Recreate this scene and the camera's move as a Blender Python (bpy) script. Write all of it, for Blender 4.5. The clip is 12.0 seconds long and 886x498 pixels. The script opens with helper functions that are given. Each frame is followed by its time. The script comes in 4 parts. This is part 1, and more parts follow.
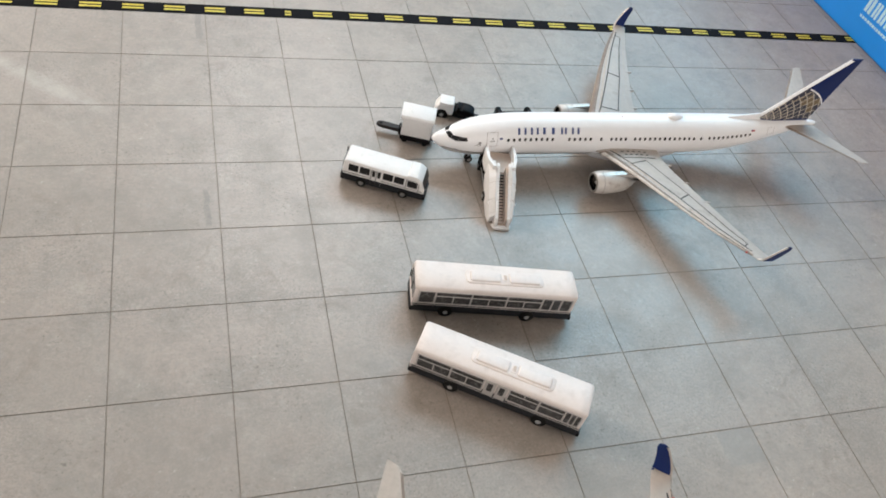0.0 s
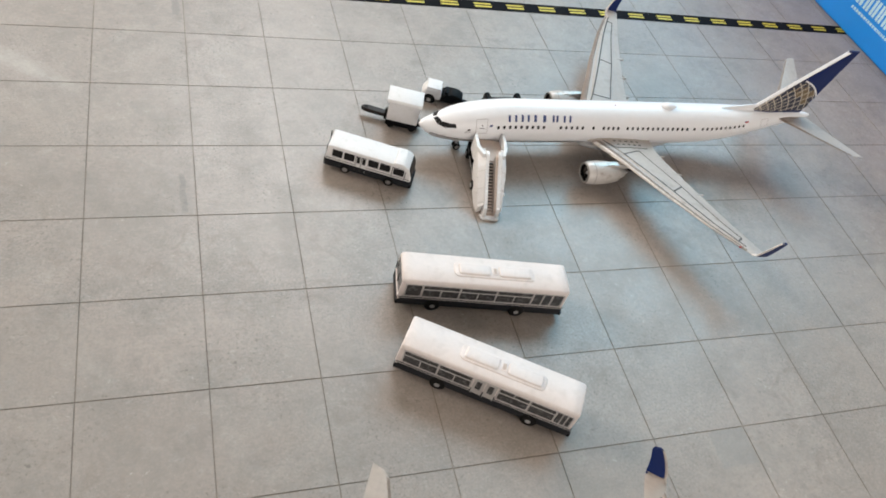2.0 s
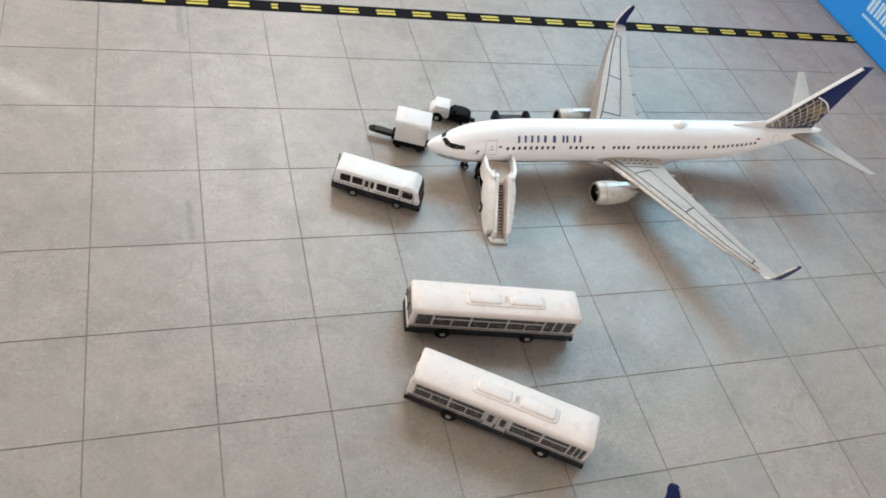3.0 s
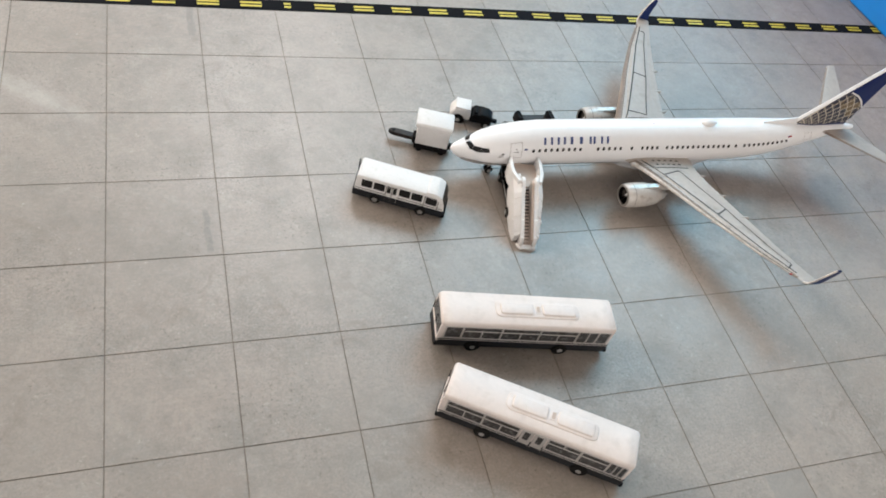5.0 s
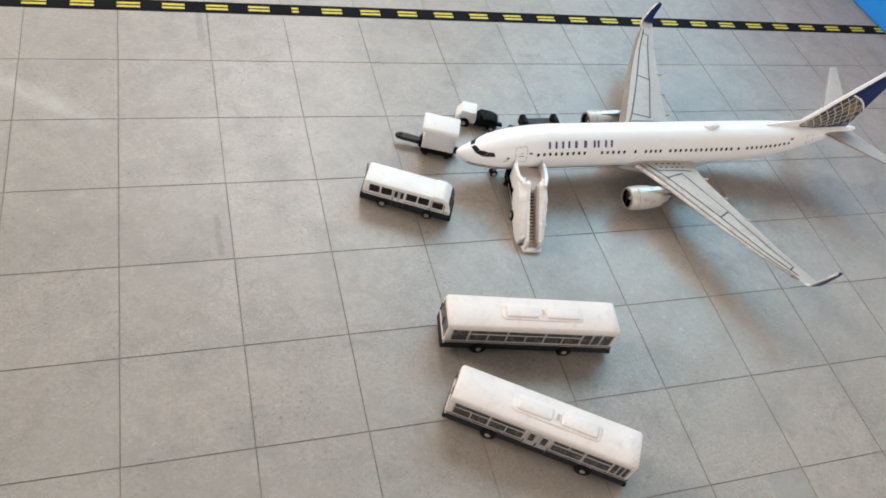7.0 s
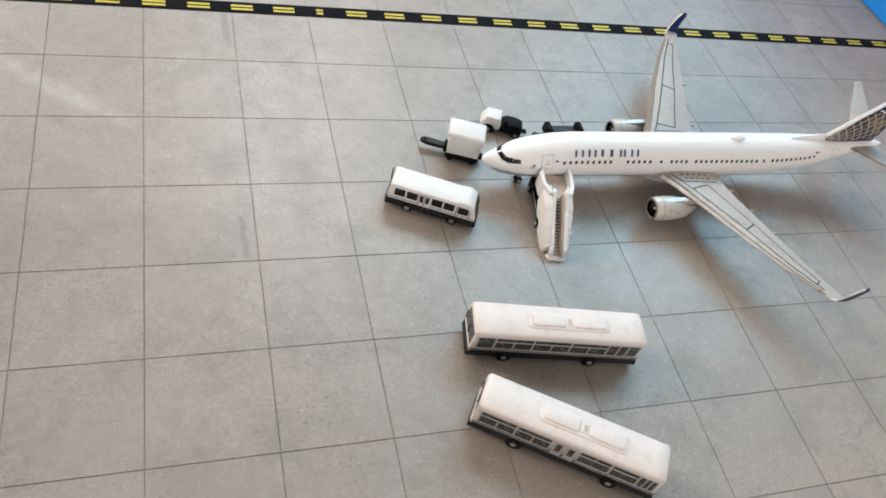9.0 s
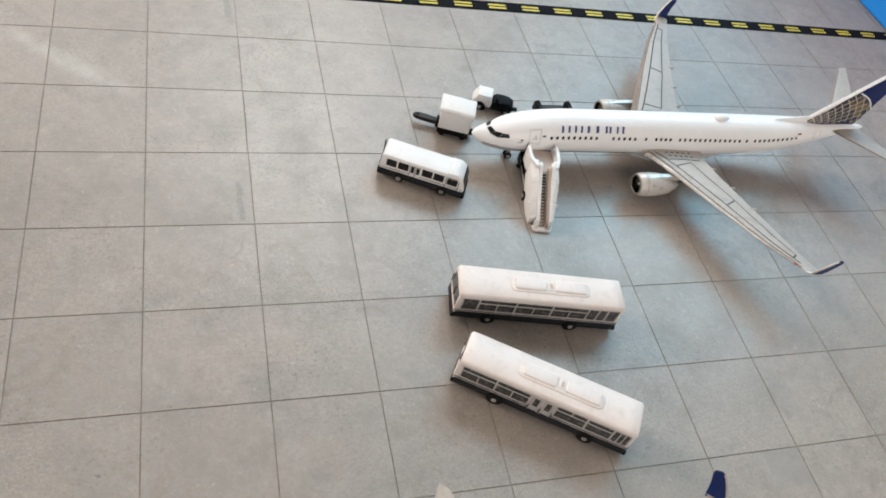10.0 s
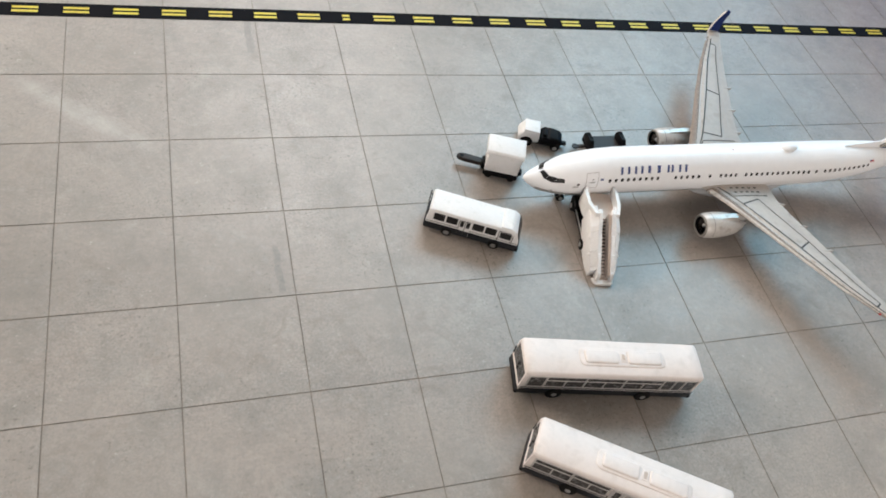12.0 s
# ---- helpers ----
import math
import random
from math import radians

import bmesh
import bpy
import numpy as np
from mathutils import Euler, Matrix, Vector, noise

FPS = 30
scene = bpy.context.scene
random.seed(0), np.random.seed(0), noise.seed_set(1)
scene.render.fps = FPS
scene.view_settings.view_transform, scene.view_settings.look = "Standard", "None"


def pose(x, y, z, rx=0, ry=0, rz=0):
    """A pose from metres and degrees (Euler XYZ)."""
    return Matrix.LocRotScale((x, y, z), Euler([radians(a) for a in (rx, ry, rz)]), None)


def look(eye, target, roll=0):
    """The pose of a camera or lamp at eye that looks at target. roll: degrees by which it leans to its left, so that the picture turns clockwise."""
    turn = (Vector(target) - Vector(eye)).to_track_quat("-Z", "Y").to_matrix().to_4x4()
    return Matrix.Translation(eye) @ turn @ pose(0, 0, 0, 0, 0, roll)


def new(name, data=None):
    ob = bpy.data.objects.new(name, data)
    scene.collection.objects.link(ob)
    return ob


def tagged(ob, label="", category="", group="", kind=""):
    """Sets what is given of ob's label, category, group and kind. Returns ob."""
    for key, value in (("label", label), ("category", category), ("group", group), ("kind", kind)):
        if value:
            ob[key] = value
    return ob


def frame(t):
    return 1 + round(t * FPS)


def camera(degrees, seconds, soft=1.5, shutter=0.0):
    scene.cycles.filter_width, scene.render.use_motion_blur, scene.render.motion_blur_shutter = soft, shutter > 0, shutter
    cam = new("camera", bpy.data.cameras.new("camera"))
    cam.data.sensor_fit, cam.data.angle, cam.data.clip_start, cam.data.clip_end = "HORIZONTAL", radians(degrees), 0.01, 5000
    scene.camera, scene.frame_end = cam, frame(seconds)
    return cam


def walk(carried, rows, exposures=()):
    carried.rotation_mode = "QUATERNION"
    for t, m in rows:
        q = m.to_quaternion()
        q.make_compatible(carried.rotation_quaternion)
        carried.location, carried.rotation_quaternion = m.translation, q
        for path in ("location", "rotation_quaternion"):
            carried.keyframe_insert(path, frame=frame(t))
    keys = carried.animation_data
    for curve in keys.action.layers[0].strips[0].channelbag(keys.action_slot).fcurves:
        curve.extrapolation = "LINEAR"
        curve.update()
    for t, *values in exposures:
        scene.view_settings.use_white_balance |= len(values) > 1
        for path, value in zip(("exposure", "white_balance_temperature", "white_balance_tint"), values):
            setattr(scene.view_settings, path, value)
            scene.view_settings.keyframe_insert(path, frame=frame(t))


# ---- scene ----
# ---- camera ----
cam = camera(59.78, 12.0, soft=1.8)
PATH = [
    (0, (0.03561, -0.16768, 0.12066), (0.09488, -0.04506, -0.02580), 16.40),
    (0.5, (0.03630, -0.16456, 0.11798), (0.09772, -0.04334, -0.02876), 17.62),
    (1, (0.03569, -0.16301, 0.11828), (0.09876, -0.04312, -0.02885), 18.50),
    (1.5, (0.03612, -0.16337, 0.11786), (0.10024, -0.04454, -0.02968), 19.09),
    (2, (0.03537, -0.16245, 0.11679), (0.10028, -0.04447, -0.03109), 19.43),
    (2.5, (0.03451, -0.16141, 0.11740), (0.09905, -0.04403, -0.03112), 19.33),
    (3, (0.03494, -0.15625, 0.11911), (0.09909, -0.03925, -0.02987), 19.14),
    (3.5, (0.03311, -0.14945, 0.11638), (0.09706, -0.03259, -0.03280), 18.87),
    (3.7, (0.03233, -0.14966, 0.11529), (0.09584, -0.03302, -0.03425), 18.68),
    (5.5, (0.03253, -0.14933, 0.11690), (0.09569, -0.03410, -0.03388), 18.31),
    (6, (0.03256, -0.14863, 0.12018), (0.09510, -0.03395, -0.03127), 18.17),
    (6.5, (0.03242, -0.14909, 0.11990), (0.09464, -0.03420, -0.03153), 18.05),
    (6.7, (0.03197, -0.14975, 0.11953), (0.09408, -0.03487, -0.03195), 18.01),
    (8.3, (0.03070, -0.14815, 0.11703), (0.09272, -0.03256, -0.03395), 18.70),
    (8.5, (0.02780, -0.15019, 0.11796), (0.08990, -0.03458, -0.03296), 18.84),
    (9, (0.02727, -0.14758, 0.11724), (0.08922, -0.03167, -0.03352), 19.16),
    (9.5, (0.02844, -0.14815, 0.11805), (0.09004, -0.03215, -0.03278), 19.48),
    (10, (0.02821, -0.15687, 0.11833), (0.08911, -0.04065, -0.03261), 19.65),
    (10.5, (0.02598, -0.16141, 0.11955), (0.08629, -0.04570, -0.03203), 19.79),
    (11, (0.02510, -0.15734, 0.11998), (0.08577, -0.04248, -0.03209), 19.85),
    (11.5, (0.02324, -0.13742, 0.11792), (0.08339, -0.02443, -0.03575), 19.43),
    (12, (0.02385, -0.13343, 0.11743), (0.08325, -0.02316, -0.03850), 18.56),
]
walk(cam, [(t, look(eye, target, roll)) for t, eye, target, roll in PATH])

# ---- light ----
scene.view_settings.exposure = 0.06
world = bpy.data.worlds.new("sky")
scene.world = world
world.use_nodes = True
_wn = world.node_tree.nodes
_sky = _wn.new("ShaderNodeTexSky")
_sky.sky_type, _sky.sun_disc = "NISHITA", False
_sky.sun_elevation, _sky.sun_rotation = radians(35), radians(250)
_wn["Background"].inputs["Strength"].default_value = 0.08
world.node_tree.links.new(_sky.outputs["Color"], _wn["Background"].inputs["Color"])


def area_lamp(name, eye, target, wide, high, watts, colour):
    lamp = bpy.data.lights.new(name, "AREA")
    lamp.shape, lamp.size, lamp.size_y, lamp.energy, lamp.color = "RECTANGLE", wide, high, watts, colour
    ob = new(name, lamp)
    ob.matrix_world = look(eye, target)
    return ob


# Area lamps in five assumed window openings; the room is out of view.
area_lamp("window_light_west", (-1.46, 0.90, 0.90), (0.12, -0.03, 0.0), 0.45, 0.5, 24, (1.0, 0.88, 0.765))
area_lamp("window_light_north", (0.32, 1.55, 1.55), (0.10, -0.05, 0.0), 0.62, 0.85, 17.5, (0.94, 0.94, 0.95))
# Added for a pale sheen over the far left of the mat.
area_lamp("sheen_light_north_west", (-0.50, 1.55, 0.98), (0.0, 0.0, 0.0), 0.75, 0.75, 6.0, (1.0, 0.90, 0.80))
# Added fill behind the camera for the near sides of the models.
area_lamp("fill_light_south", (0.05, -1.75, 0.62), (0.12, -0.05, 0.0), 1.1, 0.8, 10.5, (1.0, 0.885, 0.79))
# Added blue lamp that cools the far right of the mat.
area_lamp("tint_light_east", (0.64, 0.50, 0.69), (0.23, -0.02, 0.0), 0.5, 0.40, 5.0, (0.28, 0.725, 1.0))

# ---- materials ----
MM = 0.001


def material(name, colour, rough=0.5, metal=0.0, vary=0.06, size=6.0, bump=0.0, coat=0.0, dirt_or_sheen=None, blot_amount=0.0, spec=0.5):
    """A painted or bare surface: two scales of tone, fine relief, some grime or painted sheen. size: the grain in mm.
    """
    m = bpy.data.materials.new(name)
    m.use_nodes = True
    n, l = m.node_tree.nodes, m.node_tree.links
    b = n["Principled BSDF"]
    geo = n.new("ShaderNodeTexCoord")
    big, fine = n.new("ShaderNodeTexNoise"), n.new("ShaderNodeTexNoise")
    big.inputs["Scale"].default_value, fine.inputs["Scale"].default_value = 1000 / (4 * size), 1000 / (0.35 * size)
    big.inputs["Detail"].default_value, fine.inputs["Detail"].default_value = 3, 4
    for t in (big, fine):
        l.new(geo.outputs["Object"], t.inputs["Vector"])
    mix = n.new("ShaderNodeMath")
    mix.operation = "MULTIPLY_ADD"
    l.new(fine.outputs["Fac"], mix.inputs[0])
    mix.inputs[1].default_value = 0.5
    half = n.new("ShaderNodeMath")
    half.operation, half.inputs[1].default_value = "MULTIPLY", 0.5
    l.new(big.outputs["Fac"], half.inputs[0])
    l.new(half.outputs[0], mix.inputs[2])
    ramp = n.new("ShaderNodeValToRGB")
    c = Vector(colour)
    ramp.color_ramp.elements[0].position, ramp.color_ramp.elements[1].position = 0.3, 0.7
    ramp.color_ramp.elements[0].color = (*(c * (1 - vary)), 1)
    ramp.color_ramp.elements[1].color = (*(min(1, v * (1 + vary)) for v in c), 1)
    l.new(mix.outputs[0], ramp.inputs["Fac"])
    out = ramp.outputs["Color"]
    if dirt_or_sheen:
        speck = n.new("ShaderNodeTexNoise")
        speck.inputs["Scale"].default_value, speck.inputs["Detail"].default_value = 1000 / (1.1 * size), 6
        l.new(geo.outputs["Object"], speck.inputs["Vector"])
        cut = n.new("ShaderNodeMapRange")
        cut.inputs["From Min"].default_value, cut.inputs["From Max"].default_value = 0.56, 0.72
        cut.inputs["To Max"].default_value = blot_amount
        l.new(speck.outputs["Fac"], cut.inputs["Value"])
        over = n.new("ShaderNodeMixRGB")
        over.inputs["Color2"].default_value = (*dirt_or_sheen, 1)
        l.new(cut.outputs["Result"], over.inputs["Fac"])
        l.new(out, over.inputs["Color1"])
        out = over.outputs["Color"]
    l.new(out, b.inputs["Base Color"])
    span = n.new("ShaderNodeMapRange")
    span.inputs["To Min"].default_value, span.inputs["To Max"].default_value = max(0.02, rough - 0.08), min(1, rough + 0.1)
    l.new(fine.outputs["Fac"], span.inputs["Value"])
    l.new(span.outputs["Result"], b.inputs["Roughness"])
    b.inputs["Metallic"].default_value = metal
    b.inputs["Coat Weight"].default_value = coat
    b.inputs["Specular IOR Level"].default_value = spec
    b.inputs["Coat Roughness"].default_value = 0.12
    if bump:
        bp = n.new("ShaderNodeBump")
        bp.inputs["Strength"].default_value, bp.inputs["Distance"].default_value = bump, 0.0001
        l.new(fine.outputs["Fac"], bp.inputs["Height"])
        l.new(bp.outputs["Normal"], b.inputs["Normal"])
    return m


def concrete():
    """Printed concrete paving: mottled warm grey with cloudy stains, pale patches, pits and speckle."""
    m = bpy.data.materials.new("concrete_print")
    m.use_nodes = True
    n, l = m.node_tree.nodes, m.node_tree.links
    b = n["Principled BSDF"]
    pos = n.new("ShaderNodeNewGeometry").outputs["Position"]
    info = n.new("ShaderNodeObjectInfo").outputs["Random"]

    def noise_at(mm, detail, rough=0.55, distort=0.0):
        t = n.new("ShaderNodeTexNoise")
        t.inputs["Scale"].default_value, t.inputs["Detail"].default_value = 1000 / mm, detail
        t.inputs["Roughness"].default_value, t.inputs["Distortion"].default_value = rough, distort
        l.new(pos, t.inputs["Vector"])
        return t.outputs["Fac"]

    def ranged(value, a, z, lo, hi):
        r = n.new("ShaderNodeMapRange")
        for key, v in zip(("From Min", "From Max", "To Min", "To Max"), (a, z, lo, hi)):
            r.inputs[key].default_value = v
        l.new(value, r.inputs["Value"])
        return r.outputs["Result"]

    def math(op, x, y):
        k = n.new("ShaderNodeMath")
        k.operation = op
        for i, v in enumerate((x, y)):
            if isinstance(v, (int, float)):
                k.inputs[i].default_value = v
            else:
                l.new(v, k.inputs[i])
        return k.outputs[0]

    def mixed(fac, one, two, mode="MIX"):
        k = n.new("ShaderNodeMixRGB")
        k.blend_type = mode
        for i, v in zip(("Fac", "Color1", "Color2"), (fac, one, two)):
            if isinstance(v, tuple):
                k.inputs[i].default_value = (*v, 1)
            elif isinstance(v, (int, float)):
                k.inputs[i].default_value = v
            else:
                l.new(v, k.inputs[i])
        return k.outputs["Color"]

    cloud = noise_at(34, 4, 0.6, 0.4)
    blotch = noise_at(9, 5, 0.65)
    grain = noise_at(0.9, 5, 0.7)
    pits = noise_at(0.8, 5, 0.75)
    where = noise_at(14, 3)
    col = mixed(ranged(cloud, 0.3, 0.7, 0, 1), (0.338, 0.286, 0.250), (0.422, 0.36, 0.317))
    col = mixed(ranged(blotch, 0.46, 0.72, 0, 0.7), col, (0.24, 0.222, 0.197))
    col = mixed(ranged(noise_at(17, 5, 0.7, 0.8), 0.55, 0.75, 0, 0.5), col, (0.46, 0.425, 0.385))
    col = mixed(ranged(grain, 0.35, 0.7, 0, 0.5), col, (0.22, 0.21, 0.195))
    mottle = noise_at(2.6, 6, 0.7, 0.3)
    col = mixed(ranged(mottle, 0.50, 0.72, 0.0, 0.38), col, (0.215, 0.205, 0.19))
    col = mixed(ranged(mottle, 0.28, 0.44, 0.26, 0.0), col, (0.50, 0.485, 0.46))
    fleck = noise_at(0.44, 4, 0.8)
    apart = n.new("ShaderNodeSeparateXYZ")
    l.new(pos, apart.inputs[0])
    # The print is coarser over the open paving than under and beyond the aircraft.
    coarse = ranged(math("ADD", apart.outputs["X"], math("MULTIPLY", noise_at(40, 2), 0.05)), 0.075, 0.125, 1.0, 0.45)
    coarse = math("MAXIMUM", coarse, ranged(math("ADD", apart.outputs["Y"], math("MULTIPLY", noise_at(25, 2), 0.03)), -0.075, -0.05, 1.15, 0.0))
    worn = math("MULTIPLY", coarse, ranged(noise_at(30, 4, 0.6, 0.5), 0.40, 0.60, 0.3, 1.1))
    col = mixed(math("MULTIPLY", worn, ranged(fleck, 0.51, 0.64, 0.0, 0.46)), col, (0.17, 0.16, 0.148))
    col = mixed(math("MULTIPLY", worn, ranged(fleck, 0.34, 0.47, 0.24, 0.0)), col, (0.56, 0.55, 0.53))
    # Brown-grey stains, drawn out and broken up, gathered in a few places.
    stain = math("MULTIPLY", ranged(noise_at(6.5, 7, 0.72, 1.2), 0.50, 0.70, 0.0, 0.62), ranged(noise_at(27, 3, 0.5, 0.6), 0.44, 0.60, 0.15, 1.0))
    col = mixed(stain, col, (0.205, 0.172, 0.145))
    tint = noise_at(48, 2)
    col = mixed(ranged(tint, 0.4, 0.65, 0.0, 0.3), col, (0.37, 0.335, 0.30))
    dots = math("MULTIPLY", ranged(pits, 0.56, 0.63, 0, 0.5), ranged(where, 0.48, 0.62, 0.12, 1))
    col = mixed(dots, col, (0.10, 0.09, 0.08))
    chips = math("MULTIPLY", ranged(noise_at(1.1, 5, 0.75), 0.60, 0.66, 0, 0.5), ranged(noise_at(11, 3), 0.5, 0.62, 0.1, 1))
    col = mixed(chips, col, (0.60, 0.56, 0.50))
    # Printed stains with a shape of their own: two narrow dark streaks, a darker patch. Also a pale slanted band.
    wobble = math("MULTIPLY", math("SUBTRACT", noise_at(6, 3), 0.5), 0.002)
    px, py = math("ADD", apart.outputs["X"], wobble), math("ADD", apart.outputs["Y"], wobble)

    def within(v, a, z, soft):
        return math("MULTIPLY", ranged(v, (a - soft) * MM, a * MM, 0, 1), ranged(v, z * MM, (z + soft) * MM, 1, 0))

    streaks = math("MAXIMUM", math("MULTIPLY", within(px, 36.3, 37.2, 0.25), within(py, -57.2, -47, 0.5)), math("MULTIPLY", within(px, 36.7, 38.0, 0.3), within(py, 8.0, 19, 1)))
    col = mixed(math("MULTIPLY", streaks, ranged(grain, 0.3, 0.6, 0.35, 0.65)), col, (0.20, 0.19, 0.18))
    patch = math("MULTIPLY", within(px, 127.2, 135, 0.4), within(py, -122.6, -116.0, 0.5))
    col = mixed(math("MULTIPLY", patch, 0.38), col, (0.25, 0.25, 0.24))
    slant = math("ADD", py, math("MULTIPLY", px, 0.75))
    pale_band = math("MULTIPLY", within(slant, -9.5, -8.3, 3.0), within(px, -6, 12, 6))
    col = mixed(math("MULTIPLY", pale_band, ranged(blotch, 0.3, 0.65, 0.42, 0.1)), col, (0.62, 0.60, 0.57))
    slab_tone = ranged(info, 0, 1, 0.865, 0.915)
    tone = n.new("ShaderNodeVectorMath")
    tone.operation = "SCALE"
    l.new(col, tone.inputs[0])
    l.new(slab_tone, tone.inputs["Scale"])
    l.new(tone.outputs[0], b.inputs["Base Color"])
    l.new(ranged(blotch, 0.3, 0.7, 0.30, 0.44), b.inputs["Roughness"])
    b.inputs["Specular IOR Level"].default_value = 0.5
    bp = n.new("ShaderNodeBump")
    bp.inputs["Strength"].default_value, bp.inputs["Distance"].default_value = 0.12, 0.0001
    l.new(grain, bp.inputs["Height"])
    l.new(bp.outputs["Normal"], b.inputs["Normal"])
    return m


CONCRETE = concrete()
JOINT = material("joint_brown_grey", (0.215, 0.177, 0.145), 0.6, vary=0.3, size=5)
TAPE = material("tape_black", (0.006, 0.006, 0.008), 0.75, vary=0.2, size=5, bump=0.05, spec=0.07)
YELLOW = material("tape_yellow", (0.62, 0.50, 0.03), 0.45, vary=0.12, size=2, dirt_or_sheen=(0.12, 0.10, 0.02), blot_amount=0.4)
WHITE = material("model_white_paint", (0.83, 0.835, 0.85), 0.36, vary=0.03, size=4, coat=0.3, bump=0.03)
MATT_WHITE = material("cast_white_plastic", (0.715, 0.65, 0.62), 0.5, vary=0.05, size=2, bump=0.2, dirt_or_sheen=(0.50, 0.44, 0.40), blot_amount=0.3, spec=0.4)
STAIR_WHITE = material("cast_bright_white", (0.745, 0.735, 0.73), 0.48, vary=0.05, size=1.2, bump=0.3, dirt_or_sheen=(0.55, 0.55, 0.50), blot_amount=0.35)
BELLY = material("belly_grey_paint", (0.42, 0.42, 0.43), 0.35, vary=0.04, size=4, coat=0.2)
WING_GREY = material("wing_grey_paint", (0.43, 0.388, 0.352), 0.46, vary=0.10, size=3, coat=0.05, bump=0.06, dirt_or_sheen=(0.25, 0.22, 0.185), blot_amount=0.45, spec=0.35)
STAB_GREY = material("stabilizer_grey_paint", (0.44, 0.385, 0.34), 0.45, vary=0.12, size=2.5, bump=0.05, dirt_or_sheen=(0.20, 0.17, 0.14), blot_amount=0.4, spec=0.3)
WING_BAND = material("wing_warm_grey_paint", (0.45, 0.37, 0.31), 0.45, vary=0.15, size=1.5, coat=0.05, dirt_or_sheen=(0.17, 0.12, 0.09), blot_amount=0.7, spec=0.35)
DULL_METAL = material("brown_metal_edge", (0.25, 0.195, 0.16), 0.55, 0.0, vary=0.25, size=1.5, spec=0.3)
CHROME = material("polished_metal_edge", (0.66, 0.61, 0.57), 0.30, 0.6, vary=0.35, size=1.6)
FRAME = material("window_frame_silver", (0.47, 0.45, 0.435), 0.42, 0.25, vary=0.12, size=1.2)
NAVY = material("navy_blue_paint", (0.005, 0.018, 0.10), 0.45, vary=0.1, size=3, spec=0.25)
LETTER = material("title_blue_print", (0.035, 0.065, 0.20), 0.45, vary=0.08, size=1)
GOLD = material("gold_beige_print", (0.17, 0.12, 0.065), 0.4, vary=0.1, size=1)
INK = material("blue_black_print", (0.022, 0.026, 0.05), 0.4, vary=0.3, size=1)
CREAM = material("cream_print", (0.56, 0.51, 0.43), 0.4, vary=0.08, size=1)
LINE = material("panel_line_dark", (0.03, 0.027, 0.026), 0.6, vary=0.15, size=1)
FAINT = material("panel_line_faint", (0.40, 0.38, 0.37), 0.5, vary=0.15, size=1)
SEAM = material("seam_pale_grey", (0.64, 0.62, 0.60), 0.6, vary=0.1, size=1)
BELLY_LINE = material("belly_line_brown", (0.10, 0.08, 0.07), 0.5, vary=0.2, size=1)
HUB_GREY = material("hub_dull_grey", (0.22, 0.215, 0.21), 0.5, 0.1, vary=0.2, size=0.5)
BLACK = material("black_plastic", (0.004, 0.004, 0.005), 0.6, vary=0.3, size=1.5, bump=0.15, spec=0.12)
SKIRT = material("blue_black_paint", (0.015, 0.017, 0.021), 0.5, vary=0.3, size=1.5, spec=0.2)
GLASS = material("dark_window_print", (0.009, 0.009, 0.010), 0.35, vary=0.4, size=1.0, coat=0.08, spec=0.25)
# Pale blots paint in reflections and the interior seen through the bus panes.
COACH_GLASS = material("smoky_window_grey", (0.055, 0.055, 0.056), 0.25, vary=0.35, size=2.2, coat=0.3, dirt_or_sheen=(0.13, 0.125, 0.12), blot_amount=0.35, spec=0.3)
RUBBER = material("tyre_rubber", (0.007, 0.007, 0.007), 0.7, vary=0.2, size=1, spec=0.2)
HUB = material("hub_silver", (0.42, 0.41, 0.40), 0.4, 0.3, vary=0.12, size=0.6)
RUST = material("brown_metal", (0.022, 0.016, 0.013), 0.5, vary=0.3, size=1, bump=0.2, spec=0.3)
TREAD = material("step_grey_brown", (0.50, 0.405, 0.345), 0.6, vary=0.1, size=1.5, bump=0.1)
NACELLE = material("nacelle_silver_grey", (0.50, 0.475, 0.45), 0.36, 0.15, vary=0.12, size=1.5, coat=0.45, bump=0.15, dirt_or_sheen=(0.24, 0.19, 0.15), blot_amount=0.6)
LIP = material("inlet_lip_grey", (0.20, 0.185, 0.17), 0.45, vary=0.15, size=1)
RED = material("red_print", (0.42, 0.03, 0.03), 0.4, vary=0.1, size=0.5)
SKY_BLUE = material("box_blue_card", (0.004, 0.25, 0.80), 0.38, vary=0.03, size=8, bump=0.02)
PALE_BLUE = material("box_pale_print", (0.50, 0.74, 0.88), 0.45, vary=0.12, size=2)
WALL = material("wall_paint", (0.62, 0.61, 0.60), 0.7, vary=0.03, size=60)
OAK = material("table_wood", (0.30, 0.20, 0.12), 0.4, vary=0.2, size=30, bump=0.05)
BOARDS = material("floor_wood", (0.26, 0.18, 0.11), 0.45, vary=0.2, size=60)

